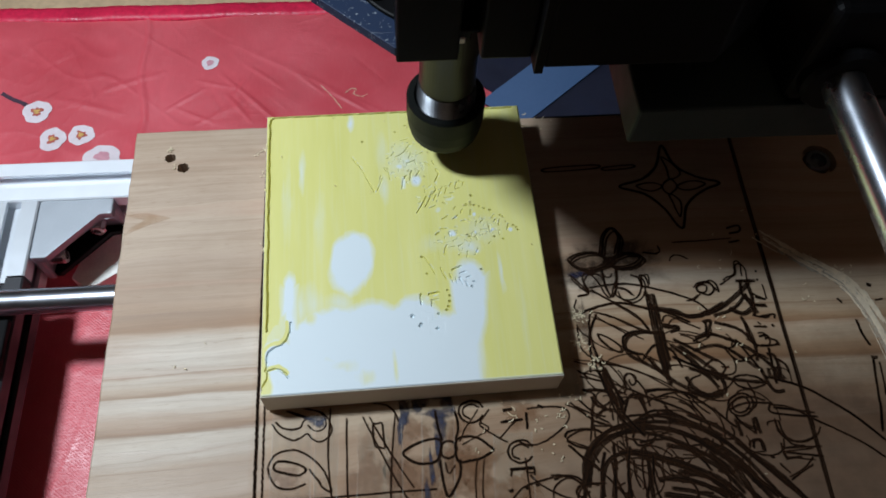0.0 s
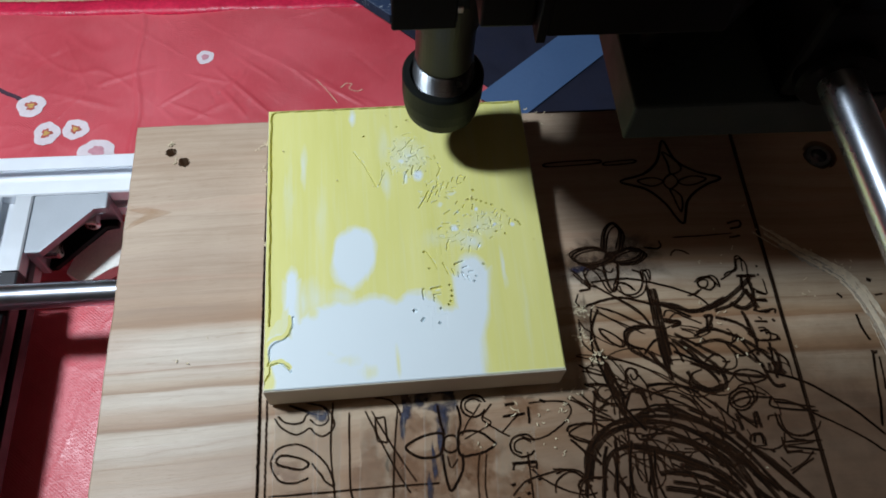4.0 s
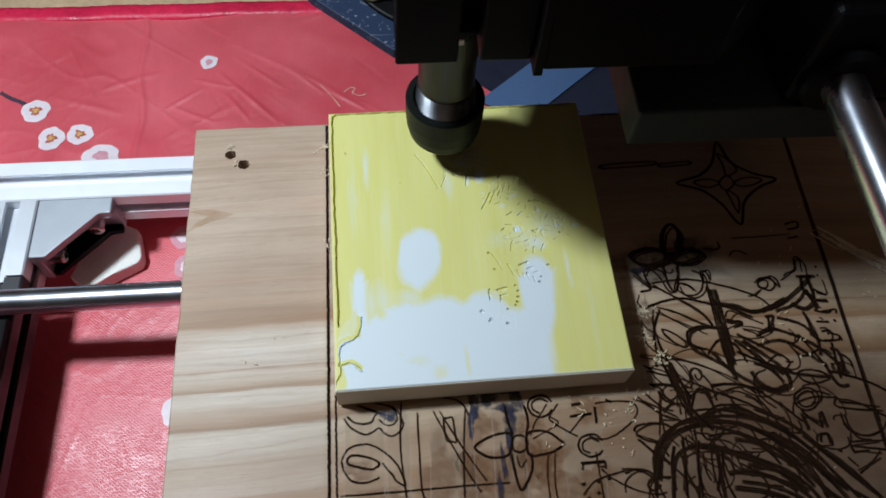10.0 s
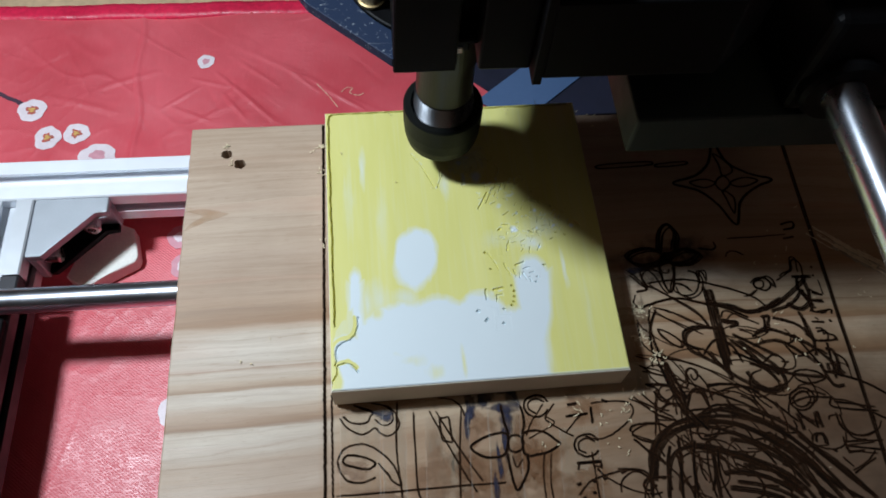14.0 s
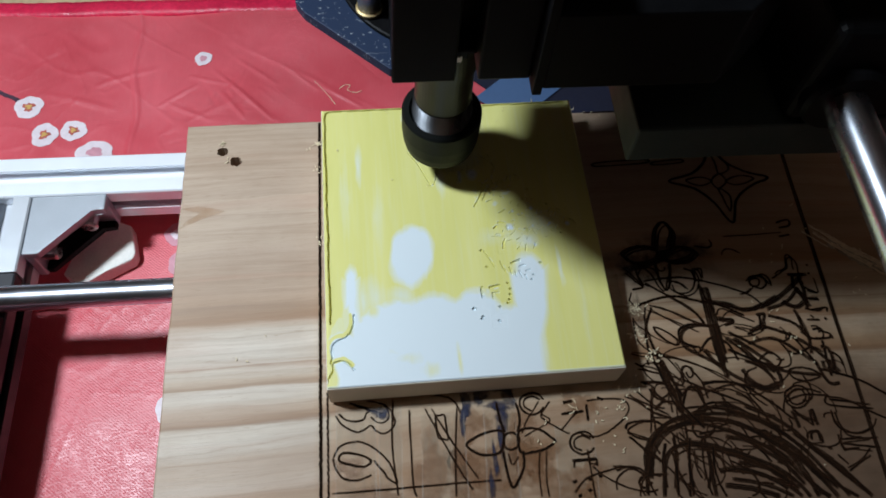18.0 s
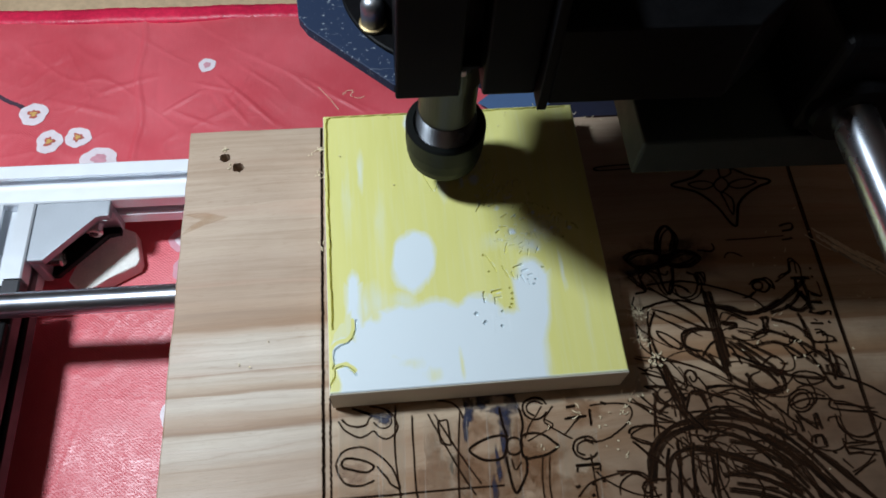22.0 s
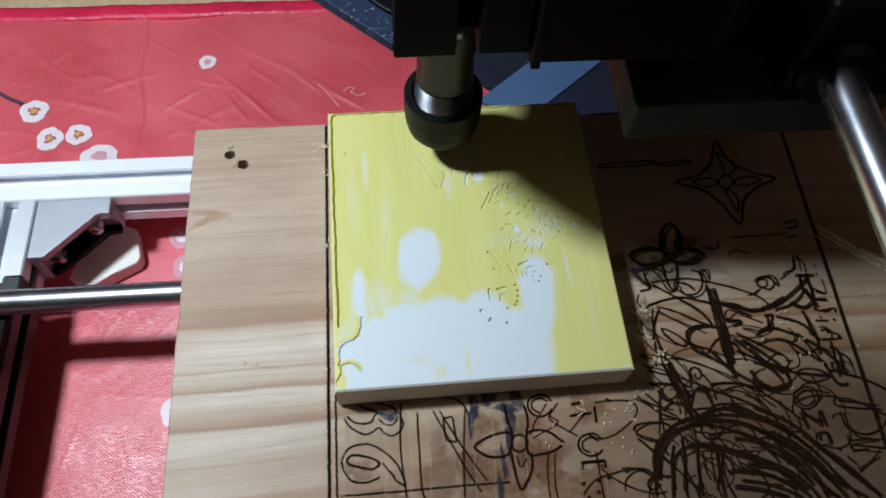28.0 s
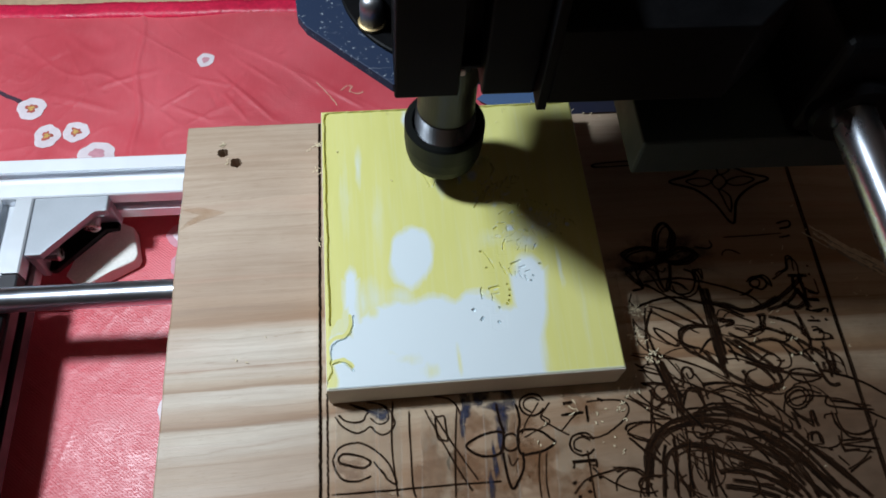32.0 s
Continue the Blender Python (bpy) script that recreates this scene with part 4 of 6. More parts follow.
    height -= 0.45 * np.clip(1 - rim / 0.7, 0, 1) ** 2
    coat = np.where(SHEET_L - v < 1.0, coat * 0.6, coat)
    return us, vs, height, np.clip(coat, 0, 1)


sheet = holder("carved_sheet", "yellow-coated white board, worn through to white and partly carved", "carved board", 12.6, 29.9, 0)
sheet.rotation_euler.z = radians(0.72)
us, vs, hs, coat = worn_sheet()
sheet_mesh("carved_face", us, -vs[::-1], SHEET_TOP + hs[::-1], M_SHEET, sheet, "worn yellow paint over white core", coat[::-1], False)
bm = bmesh.new()
loops = []
for inset, z in ((0.3, SHEET_TOP - 0.5), (0.12, SHEET_TOP - 0.6), (0.0, SHEET_TOP - 0.9), (0.0, SHEET_BOTTOM + 0.4), (0.4, SHEET_BOTTOM)):
    a0, a1, b0, b1 = inset, SHEET_W - inset, -SHEET_L + inset, -inset
    pts = [(a0 + (a1 - a0) * k / 30, b0) for k in range(30)] + [(a1, b0 + (b1 - b0) * k / 30) for k in range(30)]
    pts += [(a1 - (a1 - a0) * k / 30, b1) for k in range(30)] + [(a0, b1 - (b1 - b0) * k / 30) for k in range(30)]
    loops.append([bm.verts.new((x, y, z)) for x, y in pts])
for a, b in zip(loops, loops[1:]):
    for i in range(len(a)):
        j = (i + 1) % len(a)
        bm.faces.new((a[i], a[j], b[j], b[i]))
bm.faces.new(loops[-1])
part("core", bm, M_FOAM, sheet, "off-white foam core", smooth=False)


# ---- burnt lines, ink and tape on the bed ----
RIDERS = []


def stain_material(name, colour, most, soft=True):
    """A stain soaked into the wood, uneven, fading out by the mesh's own char value."""
    n = Nodes(name)
    a = n.ramp(n.noise(n.coords(), 260.0, 4.0, 0.6), (0.35, most * 0.4), (0.62, most))
    if soft:
        at = n.tree.nodes.new("ShaderNodeAttribute")
        at.attribute_name = "char"
        a = n.math("MULTIPLY", a, n.ramp(n.math("ADD", at.outputs["Fac"], n.math("MULTIPLY", n.math("SUBTRACT", n.noise(n.coords(), 420.0, 4.0), 0.5), 0.6)), (0.1, 0.0), (0.75, 1.0)))
    return n.set(colour=colour, rough=0.5, alpha=a)


def scorch_material():
    """Charred line: black in the middle, fading out over a brown singed edge by the mesh's own char value."""
    n = Nodes("charred_line")
    at = n.tree.nodes.new("ShaderNodeAttribute")
    at.attribute_name = "char"
    v = n.coords()
    speck = n.noise(v, 1500.0, 3.0, 0.6)
    worn = n.noise(v, 160.0, 4.0, 0.6)
    amount = n.math("MULTIPLY", at.outputs["Fac"], n.ramp(n.math("ADD", n.math("MULTIPLY", speck, 0.6), n.math("MULTIPLY", worn, 0.4)), (0.32, 0.66), (0.48, 1.0)))
    col = n.ramp(amount, (0.1, (0.10, 0.040, 0.016)), (0.42, (0.026, 0.012, 0.006)), (0.76, (0.005, 0.003, 0.002)))
    return n.set(colour=col, rough=0.9, specular=0.05, alpha=n.ramp(amount, (0.02, 0.0), (0.3, 0.42), (0.62, 1.0)))


M_SCORCH = scorch_material()
burn_count = 0


def scorched_strip(verts, faces, chars, line, width, h, closed):
    """Adds one joined strip along a line: a burnt core, streaky where it is wide, between two edges that fade out."""
    n, base = len(line), len(verts)
    most = 1.0 if width > 0.9 else 0.62 + 0.42 * width
    core, rim = max(0.07, width * 0.26), width * 0.42 + 0.3
    columns = [(-rim, 0.0), (-core, 1.0), (0.0, 1.0), (core, 1.0), (rim, 0.0)]
    if width > 1.1:
        core = width * 0.36
        columns = [(-rim, 0.0), (-core, 0.95), (-core * 0.55, 0.62), (0.0, 0.95), (core * 0.5, 0.58), (core, 0.95), (rim, 0.0)]
    m, ph = len(columns), [random.uniform(0, 6.28) for _ in columns]
    for i, p in enumerate(line):
        a, b = (line[(i - 1) % n], line[(i + 1) % n]) if closed else (line[max(i - 1, 0)], line[min(i + 1, n - 1)])
        d = Vector((b[0] - a[0], b[1] - a[1]))
        d = d.normalized() if d.length else Vector((1, 0))
        for k, (side, amount) in enumerate(columns):
            w = side * random.uniform(0.85, 1.15)
            amount *= most * (0.84 + 0.16 * math.sin(ph[k] + i * 0.37)) * random.uniform(0.82, 1.0)
            verts.append(((p[0] - d.y * w) * S, (p[1] + d.x * w) * S, (h + 0.0002 * (i % 60)) * S))
            chars.append(amount if closed or 0 < i < n - 1 else amount * 0.5)
    for i in range(n if closed else n - 1):
        j = (i + 1) % n
        for k in range(m - 1):
            faces.append((base + i * m + k, base + j * m + k, base + j * m + k + 1, base + i * m + k + 1))


def scorched_mesh(name, verts, faces, chars):
    data = bpy.data.meshes.new(name)
    data.from_pydata(verts, [], faces)
    data.attributes.new("char", "FLOAT", "POINT").data.foreach_set("value", chars)
    data.materials.append(M_SCORCH)
    ob = new(name, data)
    ob.parent = bed
    return ob


def burn(width, *points, closed=False):
    """One scorched line of the board, through a few points in plan."""
    global burn_count
    line = smooth_line(points, closed, 7)
    line = [Vector((p[0] + random.gauss(0, 0.04), p[1] + random.gauss(0, 0.04))) for p in line]
    verts, faces, chars = [], [], []
    scorched_strip(verts, faces, chars, line, width * (0.74 if width < 1.2 else 0.76), 0.10 + 0.0016 * (burn_count % 120), closed)
    burn_count += 1
    return scorched_mesh("burnt_line", verts, faces, chars)


burn(0.7, (14, -114), (39.8, -113.8), (62.1, -113.6), (69.7, -113.6))
burn(0.7, (15.5, -88.3), (17.8, -91.7), (21.9, -94.3), (24.8, -93.9), (27.3, -92.6), (29.1, -94.4), (31.7, -95.6), (34.3, -94.2), (35.6, -91.6), (34.8, -89))
burn(0.7, (16.7, -87.8), (18.6, -89.8), (22, -90.8), (24.9, -90.3), (25.9, -88.4), (26.7, -86.9), (20.2, -84.2))
burn(0.5, (27.4, -89.5), (29.6, -91.6), (31.9, -91.7), (33.5, -90.3), (33.3, -87.5), (31.8, -85.8))
burn(0.6, (22.1, -85.2), (26.7, -87.1), (31.7, -88.8))
burn(0.6, (26.1, -83.8), (31.8, -85.4), (34.6, -88.4), (35, -91.9))
burn(0.7, (14.5, -102.8), (16.5, -99.2), (20.3, -97.8), (24.6, -98.1), (29.2, -101.1), (32.8, -105.1), (34.5, -108.9), (35.2, -112), (32.5, -110.5), (31.1, -108.3), (29, -105.7), (28.1, -104.2))
burn(0.7, (14.5, -102.8), (15.6, -106.6), (18.1, -109.5), (22.3, -110.3), (25.1, -109.6), (27, -108.9))
burn(0.9, (16.6, -102.1), (18.9, -101.1), (23.5, -102.2), (26.5, -103.7), (26.8, -105), (24.3, -106.1), (20.1, -105.1), (16.9, -103.9), closed=True)
burn(0.7, (35.2, -84.1), (34.3, -97.7), (34.6, -107), (35.5, -116.1))
burn(0.7, (40.6, -88), (40.5, -101.9), (40.5, -112.9), (41.4, -116.9))
burn(0.6, (57.1, -87.5), (55.4, -102.9), (54.3, -117.9))
burn(0.6, (46.1, -87.8), (48.7, -93.9), (52, -100.8), (56.8, -110.5), (60, -116.1))
burn(0.6, (48.2, -87.9), (52.4, -96.1), (57.4, -104.9), (62.2, -112.7))
burn(0.7, (49.5, -91), (50.9, -90.7), (52.5, -90.8), (52.9, -95.1), (53.1, -99), (51.6, -98.7), (49.9, -98.2), (49.6, -94.5), closed=True)
burn(0.6, (49.5, -83.4), (54.4, -84.6), (57.1, -87.2), (58, -90.6))
burn(0.9, (71.8, -100.9), (72.8, -98.8), (74.8, -98.2), (76.7, -99.1), (77.2, -101.2), (76.1, -103.3), (74.1, -103.9), (72.3, -103), closed=True)
burn(1.1, (72.1, -98), (67.8, -97.3), (63.3, -98.7), (59.2, -101.3), (62.7, -104.4), (66.9, -105.2), (70.8, -104), closed=True)
burn(1.1, (77.3, -98.4), (81.4, -97.1), (85.2, -98.1), (87.8, -100.4), (89.5, -102.1), (86.2, -104.2), (82.2, -105.2), (77.4, -105), closed=True)
burn(1.1, (72.5, -98), (71.5, -93.5), (70.9, -87.5))
burn(1.1, (77, -98.3), (78.3, -94), (77.7, -88))
burn(1.1, (71.4, -104.1), (71.7, -109.7), (72.4, -114.3), (73.5, -116.2), (75.7, -113.6), (77.8, -109.2), (78.1, -104.5))
burn(0.5, (73, -105.1), (74, -108.9), (76.3, -106.3))
burn(0.9, (87.5, -87.6), (86, -85.5), (83.1, -84.9), (80, -86.1), (79, -88.6), (79.9, -91.1), (82.7, -92.5), (85.7, -91.7), (87.2, -90))
burn(0.7, (86.3, -87.5), (83.6, -86.1), (80.8, -87.2), (80.5, -89.5), (82.8, -91.3))
burn(0.9, (103, -102.1), (101, -100), (98.7, -99.7), (95.8, -100.6), (94.4, -103.2), (95.3, -105.7), (98, -107.1), (101, -106.5), (102.4, -105.1))
burn(0.7, (101.7, -102.4), (99, -101), (96.3, -102), (95.9, -104.6), (98.2, -105.9))
burn(0.7, (89.6, -88.2), (86, -92.5), (86.7, -94.5), (91.1, -97.8), (94.7, -100))
burn(0.7, (102.5, -89), (108.6, -88.6), (115.5, -89.5), (116.9, -92.6), (114.1, -96.4), (107.4, -100.5), (102.3, -101.5), (98.6, -100.2))
burn(0.5, (79.1, -99.8), (86.4, -96.5), (88.7, -94.7), (86, -92.5))
burn(0.6, (91.9, -98.8), (97.8, -93.3), (100.9, -92.5))
burn(0.5, (78.3, -98.8), (80.9, -94.1), (83.2, -91.3), (85.7, -87.9))
burn(1.1, (92.9, -93), (100.9, -92.5))
burn(1.3, (94.1, -89.1), (97.6, -88.7))
burn(1.1, (102.3, -90.2), (101.9, -96.2))
burn(1.1, (106.3, -87.9), (108.5, -89))
burn(1.3, (94.2, -109), (102.8, -109.1))
burn(0.9, (95.1, -109.1), (94.4, -111.3))
burn(0.9, (102.5, -109.1), (102.4, -111.5))
burn(1.2, (93.2, -116), (94.8, -115.7))
burn(1.2, (98.6, -115.5), (99.8, -115.2))
burn(1.2, (102.2, -114.8), (103.4, -114.5))
burn(1.2, (98, -119.1), (99.2, -118.8))
burn(1.2, (94.5, -120.6), (95.7, -120.3))
burn(0.7, (93.4, -119.4), (97.9, -115.2), (104, -113.5), (110, -112.4), (113.7, -112.9), (117.1, -115.1), (119.2, -119), (120.4, -122.3))
burn(0.7, (107.6, -119.6), (108.3, -116), (111.7, -113.5), (114.7, -113.1))
burn(0.7, (123.8, -115.6), (119.9, -115.5), (116.9, -116.2), (115.5, -118.3), (116.6, -122))
burn(0.5, (83.8, -104.9), (82.5, -112.3), (82.4, -119.9))
burn(0.5, (86.1, -105.1), (84.7, -114.3), (84.8, -120.1))
burn(0.7, (123.9, -97.7), (120.9, -97.7), (117.7, -98.6), (115.1, -100.4), (118, -102), (122.5, -103.8))
burn(0.9, (115.5, -102.6), (118.2, -105.4), (120.5, -108.5), (124.8, -111.2))
burn(1.6, (117.6, -122.1), (118.7, -114.9), (121.1, -107.6), (124.9, -102.1), (131.9, -97.6), (141.3, -96.3), (151.3, -97), (160.7, -99.6), (169.2, -105.1), (175.3, -111.4), (180.7, -119.3), (185.9, -127.1))
burn(2.3, (119.7, -116.8), (122.7, -107.7), (129, -101.4), (138.7, -98.7), (148.8, -98.8), (157.9, -102.4), (166.1, -108.8), (172.5, -114), (178.1, -121), (182, -127.2))
burn(1.8, (123.1, -122.9), (125.3, -113.5), (128.5, -108.1), (136.9, -105.8), (146.2, -108.4), (155.2, -111.9), (163.8, -116.3), (169.8, -122.3), (172.4, -126.5))
burn(1.1, (130.8, -102.5), (129.5, -111.9), (127.8, -123.2))
burn(0.9, (134.7, -106.6), (133.4, -115.9), (131.6, -123.5))
burn(0.9, (140.1, -105.1), (138.7, -114.5), (139.2, -123.7))
burn(1.1, (143.5, -107.2), (142.1, -116.6), (143.9, -124.4))
burn(1.2, (133.2, -55.1), (129.4, -62.8), (128.5, -71.5), (130.2, -78.1), (132.4, -86.6), (136.8, -94), (142.1, -101.3))
burn(1.0, (129.5, -67.2), (131.3, -76), (131.9, -84.5), (134, -92.8), (138.6, -99.1))
burn(0.8, (125.9, -38.8), (128.4, -41.9), (131.7, -46.8), (127.1, -47.7))
burn(0.8, (132, -45.7), (130.5, -42), (133.4, -38.8), (137.6, -40), (138.7, -44.9))
burn(1.2, (126.8, -33.3), (130.7, -30.5), (137.5, -30.2), (141.6, -34.2), (136, -37), (130.5, -36.7), closed=True)
burn(1.2, (142, -34.2), (149.8, -30.9), (155.3, -33.2), (150.6, -36.7), (143.9, -36.7), closed=True)
burn(1.2, (138.3, -36.7), (138.7, -44.9), (140.5, -48.5), (142.9, -43.9), (144.1, -37))
burn(1.3, (139.5, -31.3), (141.8, -22.9), (145.6, -19.2), (148, -23.7), (145.3, -31.6))
burn(1.0, (139.6, -34), (142.3, -32), (144, -34.3), (141.3, -36.4), closed=True)
burn(1.4, (174, 19.3), (169.7, 9.4), (162.7, 3.2), (152.3, -0.1), (162, -4.2), (168.5, -11.3), (173.7, -20.8), (178.1, -10.5), (185.9, -4.1), (194.2, -0.4), (185.4, 2.9), (177.4, 9), closed=True)
burn(0.9, (170, -1), (174, 2.4), (176.1, -1.4), (172.1, -4.7), closed=True)
burn(0.9, (174, 2.4), (173.7, 7.7), (172.7, 13.5), (177.4, 9), (178.7, 4.6), closed=True)
burn(0.9, (170, -1), (165.7, 1.1), (159.4, -0.2), (164.7, -3), closed=True)
burn(0.9, (176.1, -1.4), (182.5, 1.1), (188.1, -0.6), (180.8, -3.3), closed=True)
burn(0.9, (172.1, -4.7), (172.7, -8.8), (174.2, -15.6), (175.9, -8.5), closed=True)
burn(0.8, (155.5, -30.5), (160.3, -31.5), (162.4, -30.4), (162.1, -27.9))
burn(1.2, (126.8, -54.7), (132.6, -52.7), (139.5, -51.3), (144.8, -51.6), (151.9, -53.9), (158.1, -55.5), (167.6, -60.7))
burn(1.0, (132.2, -44.5), (139, -43.7), (146.7, -43.7), (154.1, -45.3), (164.3, -48.8), (172, -52.8), (175.3, -56.5))
burn(0.8, (130.9, -45.6), (134.9, -47), (141.4, -52.1), (148.7, -58.3), (151.9, -64.2))
burn(0.8, (134.3, -55.1), (141.2, -57.9), (147.8, -61.7), (153.6, -64.3))
burn(0.6, (130.8, -56.1), (139.5, -60.7), (148.8, -66.2))
burn(0.8, (142.8, -46.3), (144.1, -49.9), (148.2, -51.4), (152, -49.2), (153.8, -44.6), (152.9, -40.9))
burn(0.6, (144, -45.7), (147.1, -46.6), (148.7, -49))
burn(0.6, (152.7, -44.5), (153.2, -41), (155.7, -40.6), (155.3, -44.7))
burn(2.4, (154.9, -48.2), (154.9, -55.3), (154.7, -64.4), (154.4, -77.5), (154.8, -83.9))
burn(2.4, (154.5, -54.1), (162.4, -55.7), (168.2, -58.4), (177.5, -56.7), (185.4, -52.5), (194.2, -45.8))
burn(2.2, (156.6, -61.1), (163.1, -62.6))
burn(1.7, (190, -45.1), (196.7, -45.3))
burn(1.9, (193.1, -45.8), (193.5, -51.8), (192.7, -57.6))
burn(1.8, (155.7, -64.4), (149.6, -63.4), (143.9, -64.4), (141.4, -68), (142.7, -72), (148.5, -76), (153.9, -79.6))
burn(2.0, (149.3, -72.9), (151.3, -77.3), (155.4, -81.8), (162.4, -86.5), (169, -89), (173.7, -87.3), (173.9, -83.1), (171, -78.6), (166, -73.9), (160.9, -69.2))
burn(0.6, (133.5, -63.5), (140.2, -68.5), (139.3, -70.7), (135.5, -68.7), (132.5, -65.2), closed=True)
burn(1.8, (167.8, -67.4), (172.7, -65.5), (180.6, -68.3), (187.7, -73.1), (194, -80.1), (196.7, -84.6))
burn(1.6, (165.6, -71.7), (175.7, -70.2), (182.8, -75), (187.7, -79.7))
burn(1.0, (173.6, -70), (179.6, -71.5), (182.4, -69.5), (178.6, -67.7))
burn(1.6, (171.9, -60.9), (175.2, -60.7), (172.7, -65.5))
burn(1.6, (179.3, -61.8), (185.9, -65.2), (189.4, -71))
burn(1.6, (188, -61.9), (188.4, -68.8), (190.4, -71.6))
burn(1.6, (162.7, -78.1), (170.4, -80.7), (178, -83.3), (190.1, -85.2))
burn(1.4, (157.6, -73.4), (166.9, -78.3), (176.3, -82.2))
burn(1.2, (194.6, -51.9), (198.6, -53.3))
burn(1.2, (193.4, -55.3), (198.3, -56.1))
burn(1.0, (194.1, -60), (199.9, -59.4), (199.5, -61))
burn(0.8, (190.7, -63.7), (196, -64.3))
burn(1.0, (191.6, -67.8), (194.9, -67.6), (194.9, -71), (191.6, -71.2))
burn(1.0, (197.3, -70.4), (198.6, -71.6))
burn(1.6, (192.6, -74.6), (195.4, -75.8), (195.4, -82.3), (191.9, -83.2), (191.5, -79.9))
burn(0.8, (195.2, -76.5), (197.9, -78.2), (199.1, -82.2))
burn(1.0, (197.6, -41.2), (198.4, -41.5))
burn(1.0, (197.1, -44.8), (197.9, -45.1))
burn(1.0, (197.9, -63.9), (198.7, -64.2))
burn(1.0, (173.3, -46.7), (176, -45), (179, -45.4), (179.6, -48.1), (177.2, -50.1), (174.2, -48.9), closed=True)
burn(1.0, (174, -45.8), (179, -44.2), (181.2, -46.5), (181.2, -49.4))
burn(0.6, (174.1, -49.4), (171.2, -51.6), (167.8, -51.9))
burn(0.8, (182.4, -46.3), (187.1, -43.5), (189.8, -41.9), (190.5, -38.3), (192.7, -37.9), (194, -40.9), (193.5, -44.6))
burn(0.9, (173.6, -92.2), (175.9, -89.5), (179.4, -88.5), (182.1, -89.9), (182.6, -92.8), (180.2, -95.5), (176.8, -96.5), (174.2, -95.1), closed=True)
burn(0.8, (175, -92.3), (176.7, -90.4), (179, -89.7), (180.8, -90.6), (181.1, -92.7), (179.5, -94.7), (177.2, -95.3), (175.4, -94.4), closed=True)
burn(0.9, (173.7, -93.9), (178.4, -92.3), (182.6, -92), (189.7, -92.9))
burn(1.0, (189.2, -92.4), (188.6, -96.1), (204.4, -98.6))
burn(1.0, (189.2, -94.1), (203.8, -97.1))
burn(0.9, (188.8, -98.5), (188.8, -102.6), (191.4, -105.7), (196.2, -106.6), (200.8, -105.4))
burn(0.8, (189.8, -98.6), (190.3, -103.1), (192, -107.1), (196.7, -108.2))
burn(0.9, (188.8, -107.5), (189.1, -112.4))
burn(0.7, (189.1, -109.5), (199.4, -109.2))
burn(0.7, (189.4, -111.4), (199, -113.1))
burn(0.7, (188.1, -118), (194, -115.6), (198.4, -112))
burn(1.7, (174.8, -97.2), (175.8, -103.6))
burn(1.5, (175.5, -98.2), (181.7, -101.1), (182, -97.1), (182.5, -103.1))
burn(1.3, (178.5, -107.7), (179.3, -105.5), (181.5, -105), (182.4, -107), (182.2, -109))
burn(1.1, (183.6, -110.6), (184.8, -111.5))
burn(2.1, (158.1, -94.4), (167, -99.1), (173.5, -104.5), (179.3, -111.7), (186.5, -119.8), (193.6, -127.6))
burn(1.1, (161.8, -88.5), (168.5, -94.1), (174.7, -100.6))
burn(1.7, (150, -101.8), (158.2, -108.3), (166.3, -114.6), (171.8, -122.4))
burn(0.9, (154.8, -106.1), (161, -105.5), (166.1, -108.8))
burn(1.8, (150.8, -113.4), (159.9, -116), (168.5, -120.3))
burn(1.8, (147.3, -118.8), (158.3, -121.4), (166.8, -125.7))
burn(1.0, (149.6, -87.7), (156.2, -86.5), (162.1, -87.5), (169.7, -90.1))
burn(1.1, (137, -88.9), (140.6, -86.7), (143.6, -87.3), (144, -93.5), (142.6, -97.4))
burn(0.6, (141.5, -87.2), (139, -80.7), (139.9, -78.7), (142.4, -79.3), (143, -81))
burn(1.0, (123.4, -83.9), (126.6, -85.1), (127.9, -88.3), (130.5, -90.5))
burn(0.8, (117.9, -87.6), (121.3, -90.9), (126.4, -95.3), (133.9, -97.8))
burn(0.8, (121.1, -86.8), (126.1, -92.2), (129.8, -93.5))
burn(0.7, (122.9, -101.9), (126.5, -88.2), (129.9, -84.3), (134.4, -86.7), (133.5, -96.8))
burn(0.6, (122.1, -72.2), (136.1, -75.2), (151.2, -81.6), (159.8, -88.4))
burn(0.8, (122.9, -78.6), (134.5, -82.1), (145.6, -87.4))
burn(1.0, (178.2, -82.7), (182.7, -81.9), (187.5, -83.5), (188.9, -85.7), (183.2, -87), (179, -85.5), closed=True)
burn(1.0, (178.2, -72.5), (182.2, -76.7), (189.4, -74.4), (193, -76.8))
burn(1.2, (146.9, -73.8), (152.5, -68.7), (158.2, -71.2), (160.6, -77.9))
burn(1.0, (167.9, -78.4), (173, -75.5), (176.2, -78.9), (171.8, -82.9))
burn(1.1, (139.3, -96.2), (146.3, -92.6), (154.1, -94.2), (161, -98.6))
burn(1.1, (139.6, -103.1), (149.7, -102.8), (158.2, -108.3), (162.4, -114.3))
burn(0.9, (124, 8.6), (143.7, 9.3), (143.8, 11), (124.1, 10.3), closed=True)
burn(0.9, (148.1, 9.6), (159.5, 10.2), (159.2, 8.8), (147.8, 8.2), closed=True)
burn(0.6, (167.9, -26.9), (181.8, -26.7), (192.3, -26.3))
burn(1.1, (191.3, -21.8), (196.4, -20.8), (196.3, -23.4), (191.8, -24.2))
burn(1.1, (190.6, -28.2), (195.4, -27.5))
burn(1.9, (138.6, -96), (149.3, -94.1), (158.6, -97.3), (169.1, -103))
